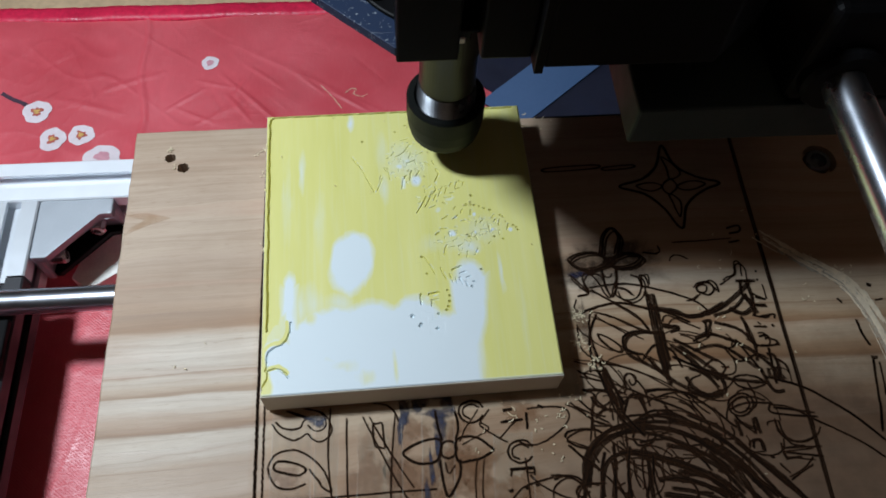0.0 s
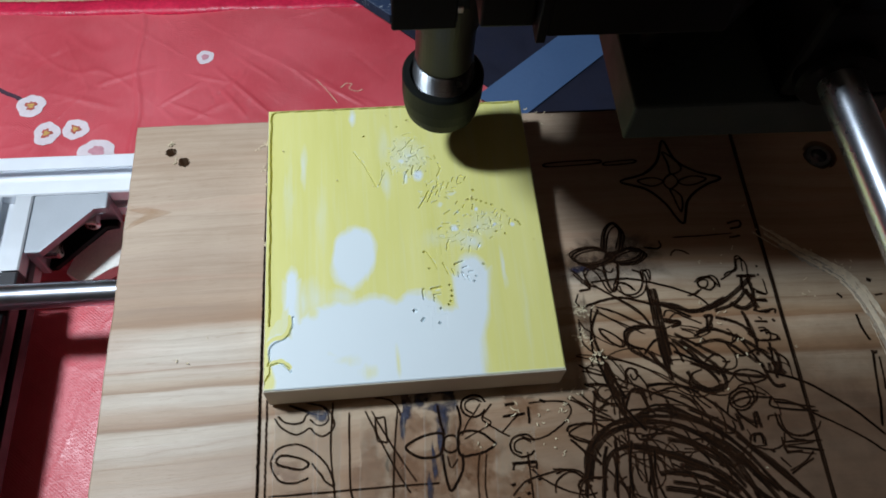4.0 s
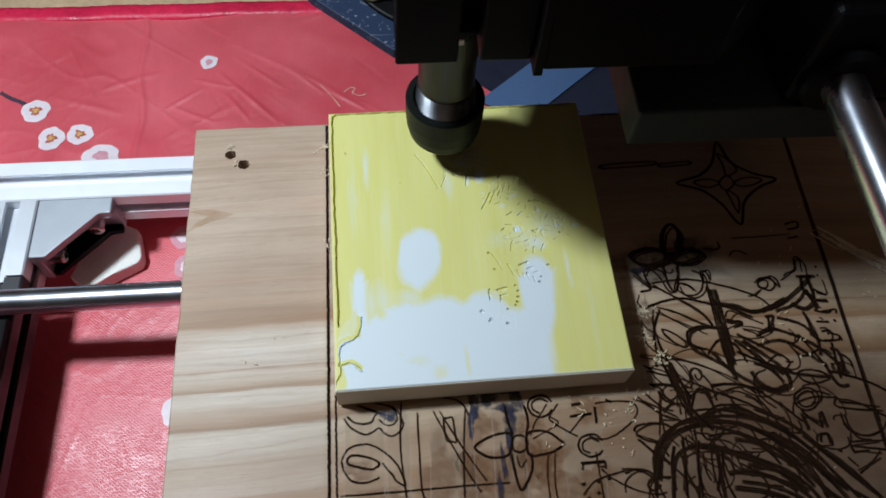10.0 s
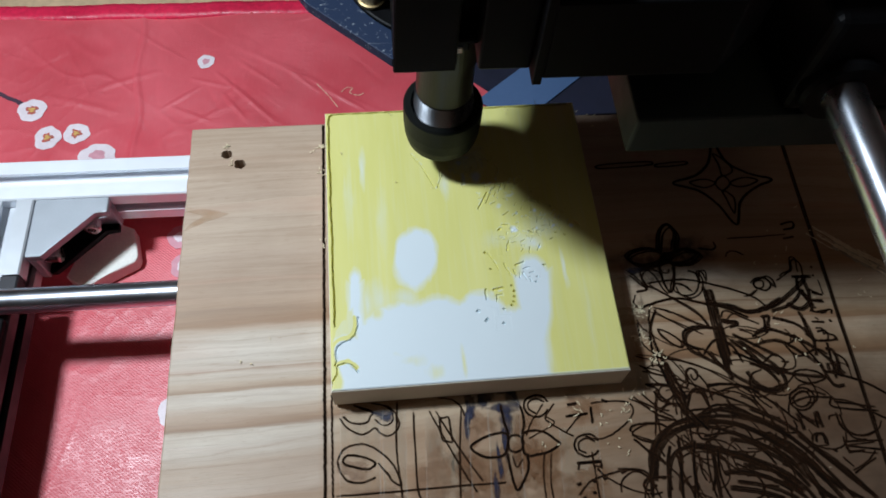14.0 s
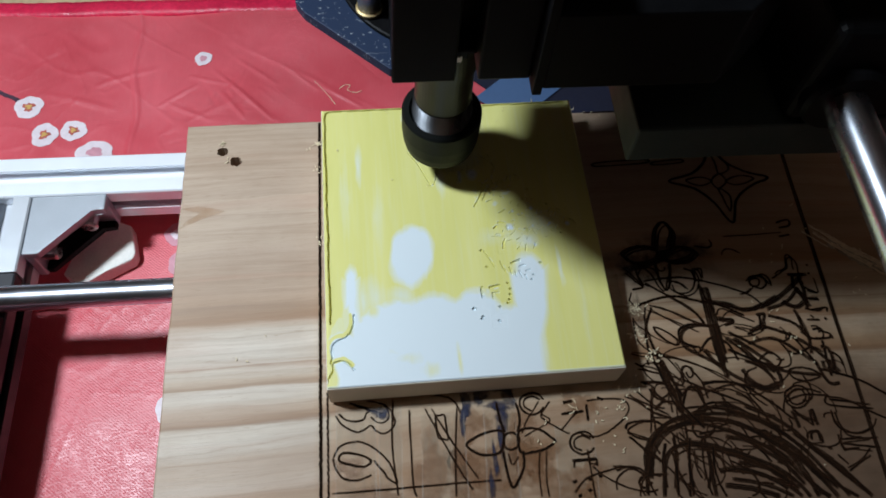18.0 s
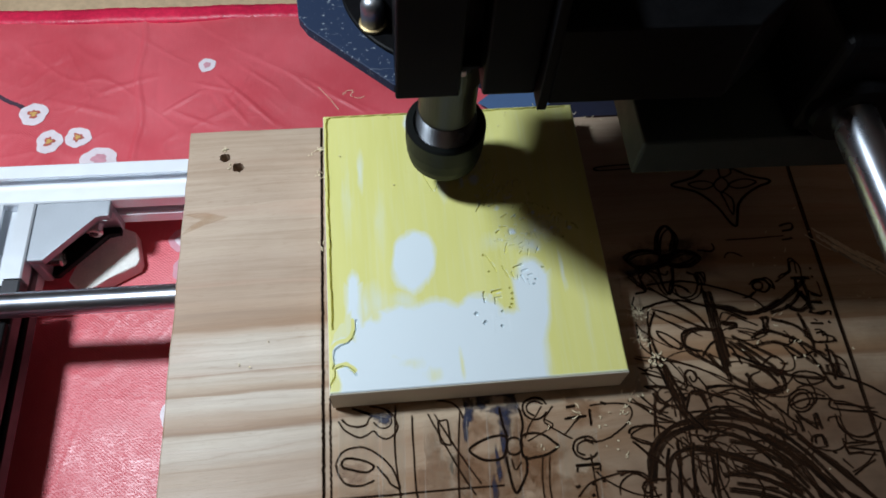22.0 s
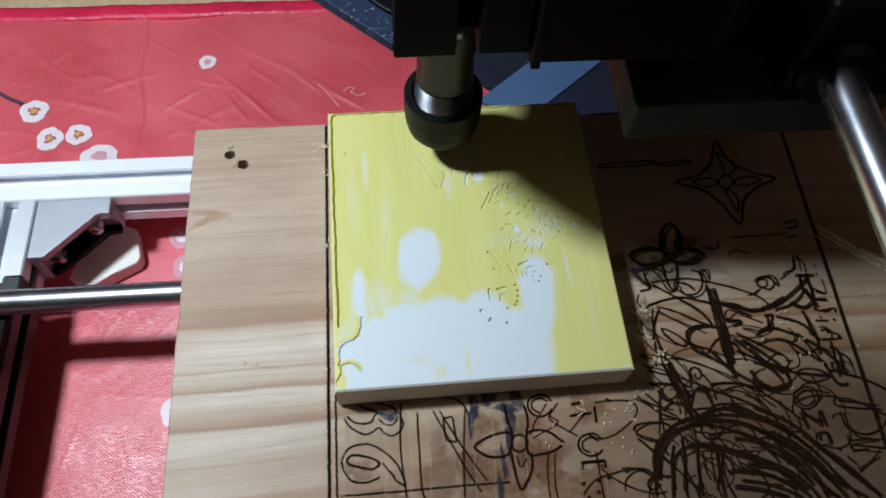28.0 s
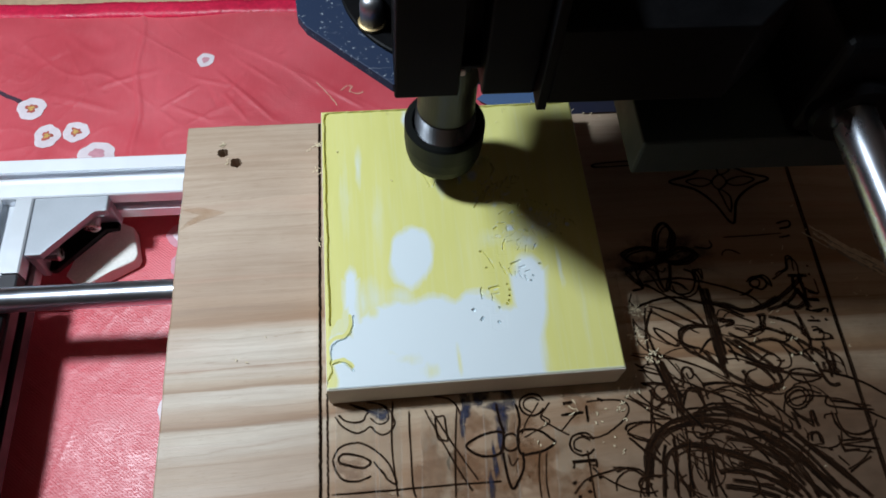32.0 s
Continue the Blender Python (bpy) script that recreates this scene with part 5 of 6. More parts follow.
burn(2.2, (148.5, -104.5), (157.8, -107.1), (166.5, -111.6), (170.6, -117.5), (176.2, -124.4), (179.3, -126.8))
burn(2.8, (167.3, -108.7), (170.8, -113.8), (173.6, -120.5), (175.5, -126.5))
burn(1.5, (172.6, -111), (176.7, -117), (182.6, -123), (188.9, -127.5))
burn(1.8, (177.2, -109.4), (183.5, -114.6), (189, -121.6), (193, -127))
burn(1.5, (147, -110.2), (155.9, -113.7), (164.2, -118.9), (168.6, -123.8))
burn(1.6, (145.5, -115.7), (154.9, -117.3), (163.7, -120.7), (169.8, -126.1))
burn(2.5, (144.2, -120.6), (153.4, -122.4), (162.2, -125.5))
burn(1.0, (135.2, -84.6), (135.8, -92.8), (135.5, -100.7), (134.6, -108.4), (133.8, -115.8), (132.8, -123.4))
burn(1.1, (123.1, -83.8), (127.2, -83.6), (133.1, -84.8))
burn(0.9, (125.7, -86), (127, -89.2), (130.7, -90.8))
burn(0.7, (125.9, -94.1), (129.6, -91.4), (133.6, -91.6), (134.7, -95.7))
burn(1.2, (129, -75.7), (131.7, -82.2), (134.1, -89.6), (135.6, -95.8))
burn(1.2, (131.3, -74.8), (134.5, -83.5), (137.1, -89.8))
burn(0.9, (142.9, -87.1), (144, -92.3), (146.6, -96.5))
burn(1.0, (145.4, -85.2), (151.6, -85.2), (157.5, -86.4), (160.8, -89.4))
burn(0.7, (129.3, -101.3), (132.6, -104.4), (136, -106.6), (140.2, -105.9))
burn(1.1, (129, -107), (136, -106.6), (141.6, -107.9), (147, -110.2))
burn(0.9, (128.8, -108), (129.4, -113.7), (131, -119.3), (131.9, -123.4))
burn(0.7, (136.5, -108.5), (136.1, -114.1), (137.1, -117.9))
burn(0.7, (140.9, -106.9), (142.8, -110.9), (143.6, -115.6), (145.2, -116.6))
burn(1.8, (141.4, -108.9), (141, -116.3), (140.4, -124))
burn(0.7, (107.5, -111.8), (113.1, -112.5), (118.3, -115.7), (119.4, -119.4))
burn(0.7, (115, -122.2), (116.2, -118.3), (119.2, -115.7), (126, -115.7))
burn(1.0, (164.8, -79.1), (169.3, -81.6), (172.2, -86))
burn(3.0, (155.7, -63.2), (155.4, -70.9), (155.5, -78.5))
burn(2.6, (158, -68.9), (163.1, -73.6), (167.9, -79.3), (173.1, -82.9))
burn(2.1, (161.1, -81), (163, -85.4), (167.3, -88.3), (172.9, -87.1))
burn(2.6, (183.6, -55.7), (188.3, -58.4), (193.6, -55.7))
burn(2.7, (190.7, -50.8), (192.6, -55.1), (193.7, -58.7))
burn(1.6, (176.5, -61.1), (180.4, -62.5))
burn(1.6, (193.2, -79.9), (195.6, -85.4))
burn(1.7, (201.2, -96.2), (201.7, -102.3))
burn(1.2, (189, -82.6), (202.2, -87.6), (209, -92.2), (217.2, -98.8), (225.7, -108.3))
burn(0.9, (188.1, -92.9), (195.8, -94.8), (202.6, -99.3), (209.5, -103.3), (217.8, -108.8), (223.6, -114))
burn(1.2, (230.7, -63.2), (230.9, -68.9), (232.4, -73.9))
burn(1.6, (231, -78.2), (233.5, -78.6))
burn(1.2, (231.7, -78.9), (230, -86.3), (228, -96.5), (225.5, -105.4))
burn(0.8, (233.6, -80.1), (232.7, -86.4), (231.5, -92.6))
burn(1.2, (226, -54.3), (227.6, -56.3))
burn(1.9, (239.5, -49.2), (241.4, -50))
burn(0.8, (240.6, -56.1), (243.9, -55.6))
for x, w, back in ((10.5, 1.25, 36.0), (12.9, 0.7, -80.0)):
    burn(w, *[(x + random.gauss(0, 0.06), back - k * 0.8) for k in range(int((back + 150) / 0.8))])
burn(2.1, (204.4, 34), (203.4, 0), (202.4, -50), (201.2, -100), (200, -150))
burn(0.9, (122, 36.2), (160, 36.4), (200, 36.1))

burn(0.8, (125.9, -40.5), (128.6, -43.7), (131.3, -46.7), (128.6, -47.3), (127.3, -47.9))
burn(0.6, (126.7, -48.8), (125.3, -52.1), (126.7, -53.8))
burn(0.8, (131.6, -44.9), (130.2, -40.7), (131.6, -38.4), (133.7, -39.0), (136.0, -42.3), (137.7, -47.1), (139.6, -48.8), (141.3, -45.4), (143.1, -41.5), (143.4, -37.9))
burn(0.6, (138.0, -39.5), (140.7, -40.6), (141.9, -38.8))
burn(0.9, (147.9, -48.4), (145.6, -45.7), (142.8, -45.3), (141.9, -47.8), (144.7, -50.1), (148.4, -50.1), (151.0, -47.9), (152.2, -44.4), (151.5, -41.3), (148.9, -39.9))
burn(0.7, (132.7, -45.2), (137.4, -48.7), (142.2, -52.0), (148.7, -57.4), (151.8, -62.8))
burn(0.8, (131.9, -53.2), (135.8, -51.9), (142.3, -51.3), (149.5, -53.2), (153.5, -55.0))
burn(0.8, (131.2, -53.6), (129.6, -59.2), (129.5, -64.7), (130.4, -70.2), (131.5, -75.6), (132.4, -82.0), (134.5, -87.3))
burn(0.6, (132.1, -54.4), (138.2, -56.3), (143.9, -60.1), (149.6, -63.3))
burn(0.5, (132.0, -55.3), (136.6, -59.2), (144.0, -64.5))
burn(0.7, (132.3, -63.1), (136.5, -65.2), (139.7, -68.7), (138.9, -70.3), (135.9, -68.6), (132.8, -64.9), closed=True)
burn(0.5, (125.0, -58.9), (126.5, -62.3), (129.3, -64.7), (131.6, -67.1), (136.7, -70.0))
burn(0.5, (121.7, -72.9), (126.6, -74.3), (131.9, -73.5), (138.7, -75.7), (145.3, -78.7), (155.2, -85.5))
burn(0.7, (152.7, -46.1), (152.3, -40.6), (154.6, -41.5), (154.7, -46.2))
burn(1.8, (153.4, -46.9), (153.4, -57.3), (153.2, -66.2), (153.4, -74.9), (154.3, -80.3))
burn(1.6, (156.0, -48.2), (156.2, -57.4), (156.3, -66.4), (156.5, -75.1))
burn(1.7, (153.7, -53.9), (161.7, -56.6), (168.9, -58.2), (175.8, -56.4), (182.1, -53.3))
burn(1.2, (151.6, -63.9), (146.5, -62.9), (141.9, -64.4), (140.8, -68.1), (142.9, -70.4), (146.7, -71.9))
burn(0.8, (142.9, -70.4), (145.5, -72.7), (147.0, -75.6))
burn(0.7, (146.9, -71.3), (149.3, -74.7), (151.7, -78.0))
burn(0.7, (157.1, -59.8), (158.2, -57.8), (160.4, -57.7), (166.1, -61.0), (170.8, -63.5))
burn(1.6, (157.3, -62.0), (161.6, -61.8), (162.4, -63.0), (159.0, -63.9))
burn(0.6, (162.0, -64.6), (170.0, -66.8))
burn(1.6, (159.4, -66.6), (166.8, -71.5), (174.0, -76.2))
burn(0.9, (171.9, -46.8), (174.3, -45.0), (177.7, -44.8), (179.8, -46.8), (180.7, -48.5))
burn(0.8, (175.2, -45.8), (177.2, -46.4), (176.2, -48.7), (173.6, -48.8), (173.1, -47.1), closed=True)
burn(0.6, (173.3, -49.7), (170.5, -51.4), (168.9, -52.0))
burn(1.2, (173.2, -60.8), (172.3, -66.3))
burn(1.0, (166.5, -68.2), (170.0, -66.8), (175.6, -65.9))
burn(0.7, (191.9, -43.2), (192.5, -37.4), (190.4, -37.0), (189.1, -41.8), (185.8, -43.3), (184.0, -44.4))
burn(1.6, (188.7, -44.9), (195.4, -45.1))
burn(1.6, (190.8, -45.5), (189.9, -50.2), (192.6, -55.1), (192.4, -59.7))
burn(1.1, (193.9, -50.5), (197.2, -52.6))
burn(1.1, (193.6, -55.1), (198.0, -55.4))
burn(1.0, (191.4, -59.2), (196.5, -60.4), (198.4, -59.3))
burn(0.7, (192.8, -62.0), (193.8, -63.2))
burn(0.7, (191.2, -63.7), (195.5, -64.0))
burn(1.0, (197.9, -63.2), (198.1, -63.9))
burn(1.6, (187.0, -59.3), (188.7, -65.1), (189.3, -70.7), (188.5, -77.2))
burn(0.9, (186.7, -68.3), (191.2, -71.3), (197.7, -71.2), (197.5, -69.7), (194.2, -68.4))
burn(0.8, (191.6, -66.4), (194.1, -66.6), (194.0, -69.2))
burn(1.4, (194.2, -72.1), (193.7, -77.5), (193.3, -86.0))
burn(1.7, (188.9, -79.3), (191.3, -87.9), (195.6, -88.6))
burn(0.8, (195.0, -76.5), (198.6, -78.9), (198.9, -82.1))
burn(1.8, (176.8, -58.7), (185.8, -55.8), (191.7, -50.3))
burn(1.3, (182.5, -68.1), (186.7, -76.0), (189.4, -81.5))
burn(0.6, (188.7, -97.9), (189.2, -101.9), (192.5, -105.7), (197.2, -106.8), (201.9, -104.8), (204.2, -102.0))
burn(1.3, (181.1, -97.4), (180.8, -102.9))
burn(0.9, (175.0, -96.0), (177.9, -100.2), (181.2, -103.0))
burn(1.0, (177.1, -106.9), (178.6, -105.1), (181.5, -105.3), (181.6, -108.6))
burn(0.9, (188.6, -106.4), (188.6, -110.6), (189.5, -112.0))
burn(0.9, (188.7, -108.3), (202.6, -108.7))
burn(0.9, (188.9, -109.7), (202.1, -112.1))
burn(0.8, (189.0, -112.0), (194.7, -111.6))
burn(0.8, (188.4, -119.1), (193.1, -116.6), (197.7, -114.5))
burn(0.8, (186.2, -113.3), (189.0, -116.9))


# the densest scribble, line over line, as one
SCRIBBLE = ([], [], [])


def scribble(width, *points):
    line = [Vector((p[0] + random.gauss(0, 0.05), p[1] + random.gauss(0, 0.05))) for p in smooth_line(points, False, 8)]
    scorched_strip(*SCRIBBLE, line, width, 0.09 + 0.0012 * (len(SCRIBBLE[0]) % 97), False)


scribble(0.8, (114.4, -99.8), (115.7, -97.9), (120.7, -97.3), (125.5, -98.0), (129.9, -100.8))
scribble(0.7, (114.7, -100.8), (117.8, -102.9), (122.4, -104.7), (124.5, -109.0))
scribble(0.7, (115.0, -102.3), (119.2, -106.4), (123.4, -109.9), (124.0, -111.8))
scribble(1.4, (118.8, -114.2), (119.4, -109.6), (121.4, -105.0), (124.9, -101.5), (130.4, -98.3), (136.5, -97.4), (144.4, -97.9), (153.8, -100.5), (162.6, -105.0), (169.2, -110.2))
scribble(1.2, (119.9, -113.3), (121.3, -107.9), (124.6, -103.3), (131.1, -99.9), (140.0, -99.6), (149.4, -102.2), (160.0, -107.7), (169.7, -115.9))
scribble(0.6, (120.0, -89.3), (125.5, -92.7), (130.8, -96.0))
scribble(0.5, (116.2, -88.1), (119.9, -90.3), (124.3, -93.6))
scribble(0.5, (126.7, -85.7), (125.0, -91.7), (124.2, -97.5))
scribble(0.7, (123.0, -83.4), (126.0, -84.0), (129.0, -84.2), (133.7, -86.2), (131.1, -89.1), (127.9, -89.9), (126.5, -86.7))
scribble(0.5, (126.4, -92.8), (129.7, -91.0), (132.0, -91.7), (132.0, -95.1))
scribble(0.8, (134.0, -100.1), (136.5, -92.4), (139.7, -86.6), (142.4, -87.8), (145.0, -95.0))
scribble(0.9, (144.9, -85.9), (150.1, -85.2), (157.1, -86.1), (163.5, -89.2))
scribble(0.7, (160.3, -90.0), (163.8, -96.3), (168.3, -106.3))
scribble(0.6, (148.2, -94.2), (148.5, -92.8), (152.5, -92.9), (153.9, -95.6))
scribble(0.8, (137.7, -101.4), (139.3, -98.5), (143.4, -97.8), (145.7, -100.9), (143.1, -103.7), (139.1, -104.0), (137.7, -101.4))
scribble(1.1, (127.1, -105.4), (124.8, -112.8), (124.5, -120.0))
scribble(1.2, (130.4, -103.7), (129.9, -111.3), (127.2, -120.6))
scribble(0.9, (136.2, -104.1), (133.7, -113.4), (133.4, -121.0))
scribble(0.9, (141.0, -104.5), (141.0, -113.9), (138.4, -121.4))
scribble(0.6, (144.5, -106.6), (141.9, -114.0), (139.8, -119.3))
scribble(1.3, (131.9, -105.8), (138.5, -107.2), (145.9, -109.0), (154.8, -113.0), (163.4, -117.3))
scribble(1.6, (143.4, -115.9), (150.3, -115.5), (159.2, -118.8), (165.8, -123.0))
scribble(0.5, (147.7, -109.7), (148.6, -114.4), (151.8, -117.4))
scribble(0.5, (153.3, -111.0), (152.6, -115.6))
scribble(0.7, (108.5, -113.5), (112.5, -112.3), (116.2, -113.1), (119.5, -116.0))
scribble(0.7, (120.1, -117.9), (117.0, -119.5), (115.4, -117.6), (117.7, -115.4), (120.6, -115.2), (123.2, -116.3))
scribble(0.6, (154.0, -99.5), (156.0, -103.6), (157.1, -107.5))
scribble(0.6, (160.2, -106.8), (162.0, -103.6), (163.8, -104.1), (162.2, -106.9))
scribble(1.7, (167.8, -108.2), (175.4, -116.3), (182.9, -124.2))
scribble(1.6, (172.7, -104.7), (180.3, -112.9), (189.2, -122.8))
scribble(1.9, (159.2, -102.8), (169.7, -108.4), (177.1, -117.3))
scribble(1.6, (161.5, -117.2), (169.5, -123.6))
scribble(1.4, (150.9, -95.4), (160.1, -99.0), (168.7, -104.4), (176.5, -112.6))
scribble(0.6, (139.0, -84.5), (138.8, -80.3), (141.2, -78.8), (142.7, -81.6), (141.0, -83.0), (140.2, -80.8))
scribble(0.6, (142.8, -81.0), (145.1, -84.9), (145.8, -91.0))
scribble(0.5, (124.1, -77.3), (129.8, -79.3), (135.0, -84.2), (138.7, -86.5))
scribble(1.0, (132.5, -75.7), (134.4, -82.1), (135.9, -88.4), (136.1, -94.4))
scribble(0.8, (130.9, -73.5), (133.0, -82.0), (134.9, -90.3))
scribble(0.5, (122.2, -76.1), (127.7, -80.0), (133.5, -81.6))
scribble(0.7, (135.1, -94.3), (141.2, -93.7), (149.0, -94.9), (158.3, -98.3), (167.0, -103.4))
scribble(0.5, (124.2, -110.9), (128.9, -116.7), (131.9, -120.9))
scribble(0.6, (136.7, -106.1), (141.9, -109.3), (150.1, -116.4))
scribble(0.7, (142.7, -86.8), (148.3, -88.8), (155.7, -92.1), (164.5, -97.3))
scribble(0.5, (132.7, -102.0), (134.8, -106.0), (134.1, -111.6))
rng = random.Random(77)
for cx, cy, spread_x, spread_y, count in ((150, -108, 16, 9, 56), (168, -74, 14, 12, 18), (132, -88, 6, 9, 8), (108, -112, 7, 6, 3)):
    for _ in range(count):
        mx, my = rng.gauss(cx, spread_x), rng.gauss(cy, spread_y)
        a0, sweep, r = rng.uniform(0, 6.28), rng.choice((-1, 1)) * rng.uniform(0.8, 2.6), rng.uniform(4, 15)
        flat, tilt = rng.uniform(0.3, 0.8), rng.uniform(-0.9, -0.2)
        way = []
        for i in range(6):
            px, py = r * math.cos(a0 + sweep * i / 5), flat * r * math.sin(a0 + sweep * i / 5)
            way.append((min(199.0, max(100.0 if cx < 120 else 125.0, mx + px * math.cos(tilt) - py * math.sin(tilt))), my + px * math.sin(tilt) + py * math.cos(tilt)))
        scribble(rng.choice((0.3, 0.35, 0.4, 0.45, 0.5, 0.6)), *way)
tagged(scorched_mesh("scorched_scribble", *SCRIBBLE), "dense overlapping scorched scribble", kind="stuff")


def blot(cx, cy, ru, rv, material, name, label, z, seed, spikes=0.25):
    """A stain with a ragged outline that fades out at its rim."""
    rng = random.Random(seed)
    n = 36
    ph = [rng.uniform(0, 6.28) for _ in range(5)]
    verts, chars, faces = [(cx * S, cy * S, z * S)], [1.0], []
    for q, amount in ((0.55, 1.0), (0.85, 0.55), (1.2, 0.0)):
        for k in range(n):
            a = 2 * math.pi * k / n
            s = 1 + spikes * q * (0.5 * math.sin(2 * a + ph[0]) + 0.4 * math.sin(3 * a + ph[1]) + 0.3 * math.sin(5 * a + ph[2]) + 0.25 * math.sin(9 * a + ph[3]) + 0.2 * math.sin(14 * a + ph[4]))
            verts.append(((cx + q * ru * s * math.cos(a)) * S, (cy + q * rv * s * math.sin(a)) * S, z * S))
            chars.append(amount)
    for k in range(n):
        j = (k + 1) % n
        faces.append((0, 1 + k, 1 + j))
        for ring in (0, n):
            faces.append((1 + ring + k, 1 + ring + n + k, 1 + ring + n + j, 1 + ring + j))
    ob = scorched_mesh(name, verts, faces, chars)
    ob.data.materials[0] = material
    ob["label"] = label
    return ob


M_INKSTAIN = stain_material("soaked_blue_ink", (0.008, 0.010, 0.036), 1.0)
M_BROWN = stain_material("brown_scorch", (0.24, 0.11, 0.045), 0.5)
M_GREYSTAIN = stain_material("grey_glue_film", (0.70, 0.63, 0.52), 0.62, False)
for k, (cx, cy, ru, rv) in enumerate(((60.2, -86, 1.9, 5.0), (59.4, -91, 1.5, 2.6), (65.4, -84.4, 2.6, 3.6), (70.2, -81.6, 5.6, 1.9), (75.4, -85.4, 2.3, 4.0), (71.2, -88.6, 4.4, 1.7), (72.2, -93.6, 1.7, 5.0), (71.0, -100, 1.2, 4.5),
                                      (68.4, -107, 0.9, 5), (66.4, -115, 0.8, 5), (30.6, -88.3, 3.0, 2.2), (58.4, -95.5, 0.8, 3.5))):
    blot(cx, cy, ru, rv, M_INKSTAIN, "ink_stain", "soaked blue ink stain", 0.10 + 0.002 * k, 30 + k, 0.32)
for k, (cx, cy, ru, rv) in enumerate(((63.6, -93.5, 4.4, 4.2), (79, -94, 4, 4), (82, -107, 8, 4.5), (20, -106, 6, 3), (57.5, -113, 6, 9), (99, -115, 6, 7), (84, -111, 5, 5), (46, -112, 6, 14), (100, -90, 7, 5), (70, -109, 11, 10), (66, -117, 8, 8), (78, -104, 6, 8), (58, -100, 4, 9), (90, -118, 12, 6), (28, -116, 10, 4))):
    blot(cx, cy, ru, rv, M_BROWN, "scorch_stain", "brown scorched stain", 0.08 + 0.001 * k, 50 + k, 0.4)
M_SOOT = stain_material("soot_smudge", (0.03, 0.018, 0.012), 0.5)
for k, (cx, cy, ru, rv) in enumerate(((140, -34, 17, 10), (133, -40, 10, 7), (150, -31, 10, 7), (128, -60, 3, 10))):
    blot(cx, cy, ru, rv, M_SOOT, "soot_stain", "dark soot smudge", 0.06 + 0.002 * k, 80 + k, 0.4)
for dx, dy in ((0.9, -0.7), (-0.8, 0.9)):
    burn(0.8, (126.8 + dx, -33.3 + dy), (130.7 + dx, -30.8 + dy), (137.5 + dx, -30.4 + dy), (141.6 + dx, -34.2 + dy), (136 + dx, -37 + dy), (130.5 + dx, -36.7 + dy), closed=True)
    burn(0.8, (142 + dx, -34.2 + dy), (149.8 + dx, -31.2 + dy), (155.3 + dx, -33.2 + dy), (150.6 + dx, -36.7 + dy), (143.9 + dx, -36.7 + dy), closed=True)
    burn(0.9, (139.5 + dx, -31.3 + dy), (141.8 + dx, -23.4 + dy), (145.6 + dx, -20 + dy), (148 + dx, -24 + dy), (145.3 + dx, -31.6 + dy))
blot(129.5, -38.6, 4.5, 1.4, M_INKSTAIN, "ink_stain", "soaked blue ink stain", 0.13, 91, 0.3)
bm = bmesh.new()
vs = [bm.verts.new((x, y, 0.02)) for x, y in ((-43.1, -3.0), (-36, -2.2), (-30, -3.6), (-25.6, -5.0), (-29, -6.4), (-35, -8.4), (-43.1, -12.2), (-40, -8.2), (-35.5, -5.6))]
bm.faces.new(vs)
part("knot", bm, stain_material("orange_knot_wood", (0.44, 0.22, 0.07), 0.3, False), bed, "orange wedge-shaped knot")


def tape_strip(x0, x1, y0, y1, z, turn, label):
    bm = bmesh.new()
    n = 14
    rows = []
    rng = random.Random(int(x0 * 7 + 900))
    for k in range(n + 1):
        y = y0 + (y1 - y0) * k / n
        dx = (y - y0) * math.tan(radians(turn))
        rows.append([bm.verts.new((x + dx + rng.uniform(-0.15, 0.15), y, z + rng.uniform(0, 0.07))) for x in (x0, x0 + (x1 - x0) * 0.33, x0 + (x1 - x0) * 0.66, x1)])
    for a, b in zip(rows, rows[1:]):
        for i in range(3):
            bm.faces.new((a[i], a[i + 1], b[i + 1], b[i]))
    EDGE = {i: [tuple(r[i].co) for r in rows] for i in (0, 3)}
    bmesh.ops.solidify(bm, geom=bm.faces[:], thickness=0.02)
    ob = tagged(part("tape_strip", bm, M_TAPE, None), label, "tape", "tape strips")
    for side in (0, 3):
        bm = bmesh.new()
        ribbon(bm, [Vector((r[0] + (0.1 if side else -0.1), r[1])) for r in EDGE[side]], 0.4, z + 0.1, False, 0.8)
        part("tape_edge", bm, M_TAPE_EDGE, ob, "frayed pale edge")
    RIDERS.append(ob)


for k, (x0, x1, y0, y1, turn) in enumerate(((14.6, 27.6, -150, -84, 1.2), (28.6, 36.0, -150, -84, 1.5), (42.4, 57.0, -150, -90, 2.0), (63.0, 73.5, -150, -86, 3.2), (86, 99, -150, -97, 4.5))):
    tape_strip(x0, x1, y0, y1, 0.02 + 0.004 * k, turn, "strip of old clear tape stuck flat on the wooden bed")
tape_strip(39.2, 122.0, -87.4, -81.0, 0.05, 0.0, "strip of clear tape showing along the sheet's front edge")
tape_strip(112.0, 122.0, -86.0, -40.0, 0.06, 0.6, "strip of clear tape showing along the sheet's side")

# dried glue with fibres
bm = bmesh.new()
rng = random.Random(5)
way = smooth_line([(203, -24), (209, -29.4), (218, -37.4), (225.5, -43), (232.5, -50), (237, -62), (239, -74), (241, -95)], False, 10)
for k in range(46):
    i0 = rng.randrange(0, len(way) - 12)
    i1 = min(len(way) - 1, i0 + rng.randrange(8, 30))
    off = rng.gauss(0, 1.5)
    line = [Vector((p[0] + off + rng.gauss(0, 0.12), p[1] + off * 0.5 + rng.gauss(0, 0.12))) for p in way[i0:i1]]
    ribbon(bm, line, rng.uniform(0.25, 0.9), 0.3 + rng.uniform(0, 0.5), False, 0.4)
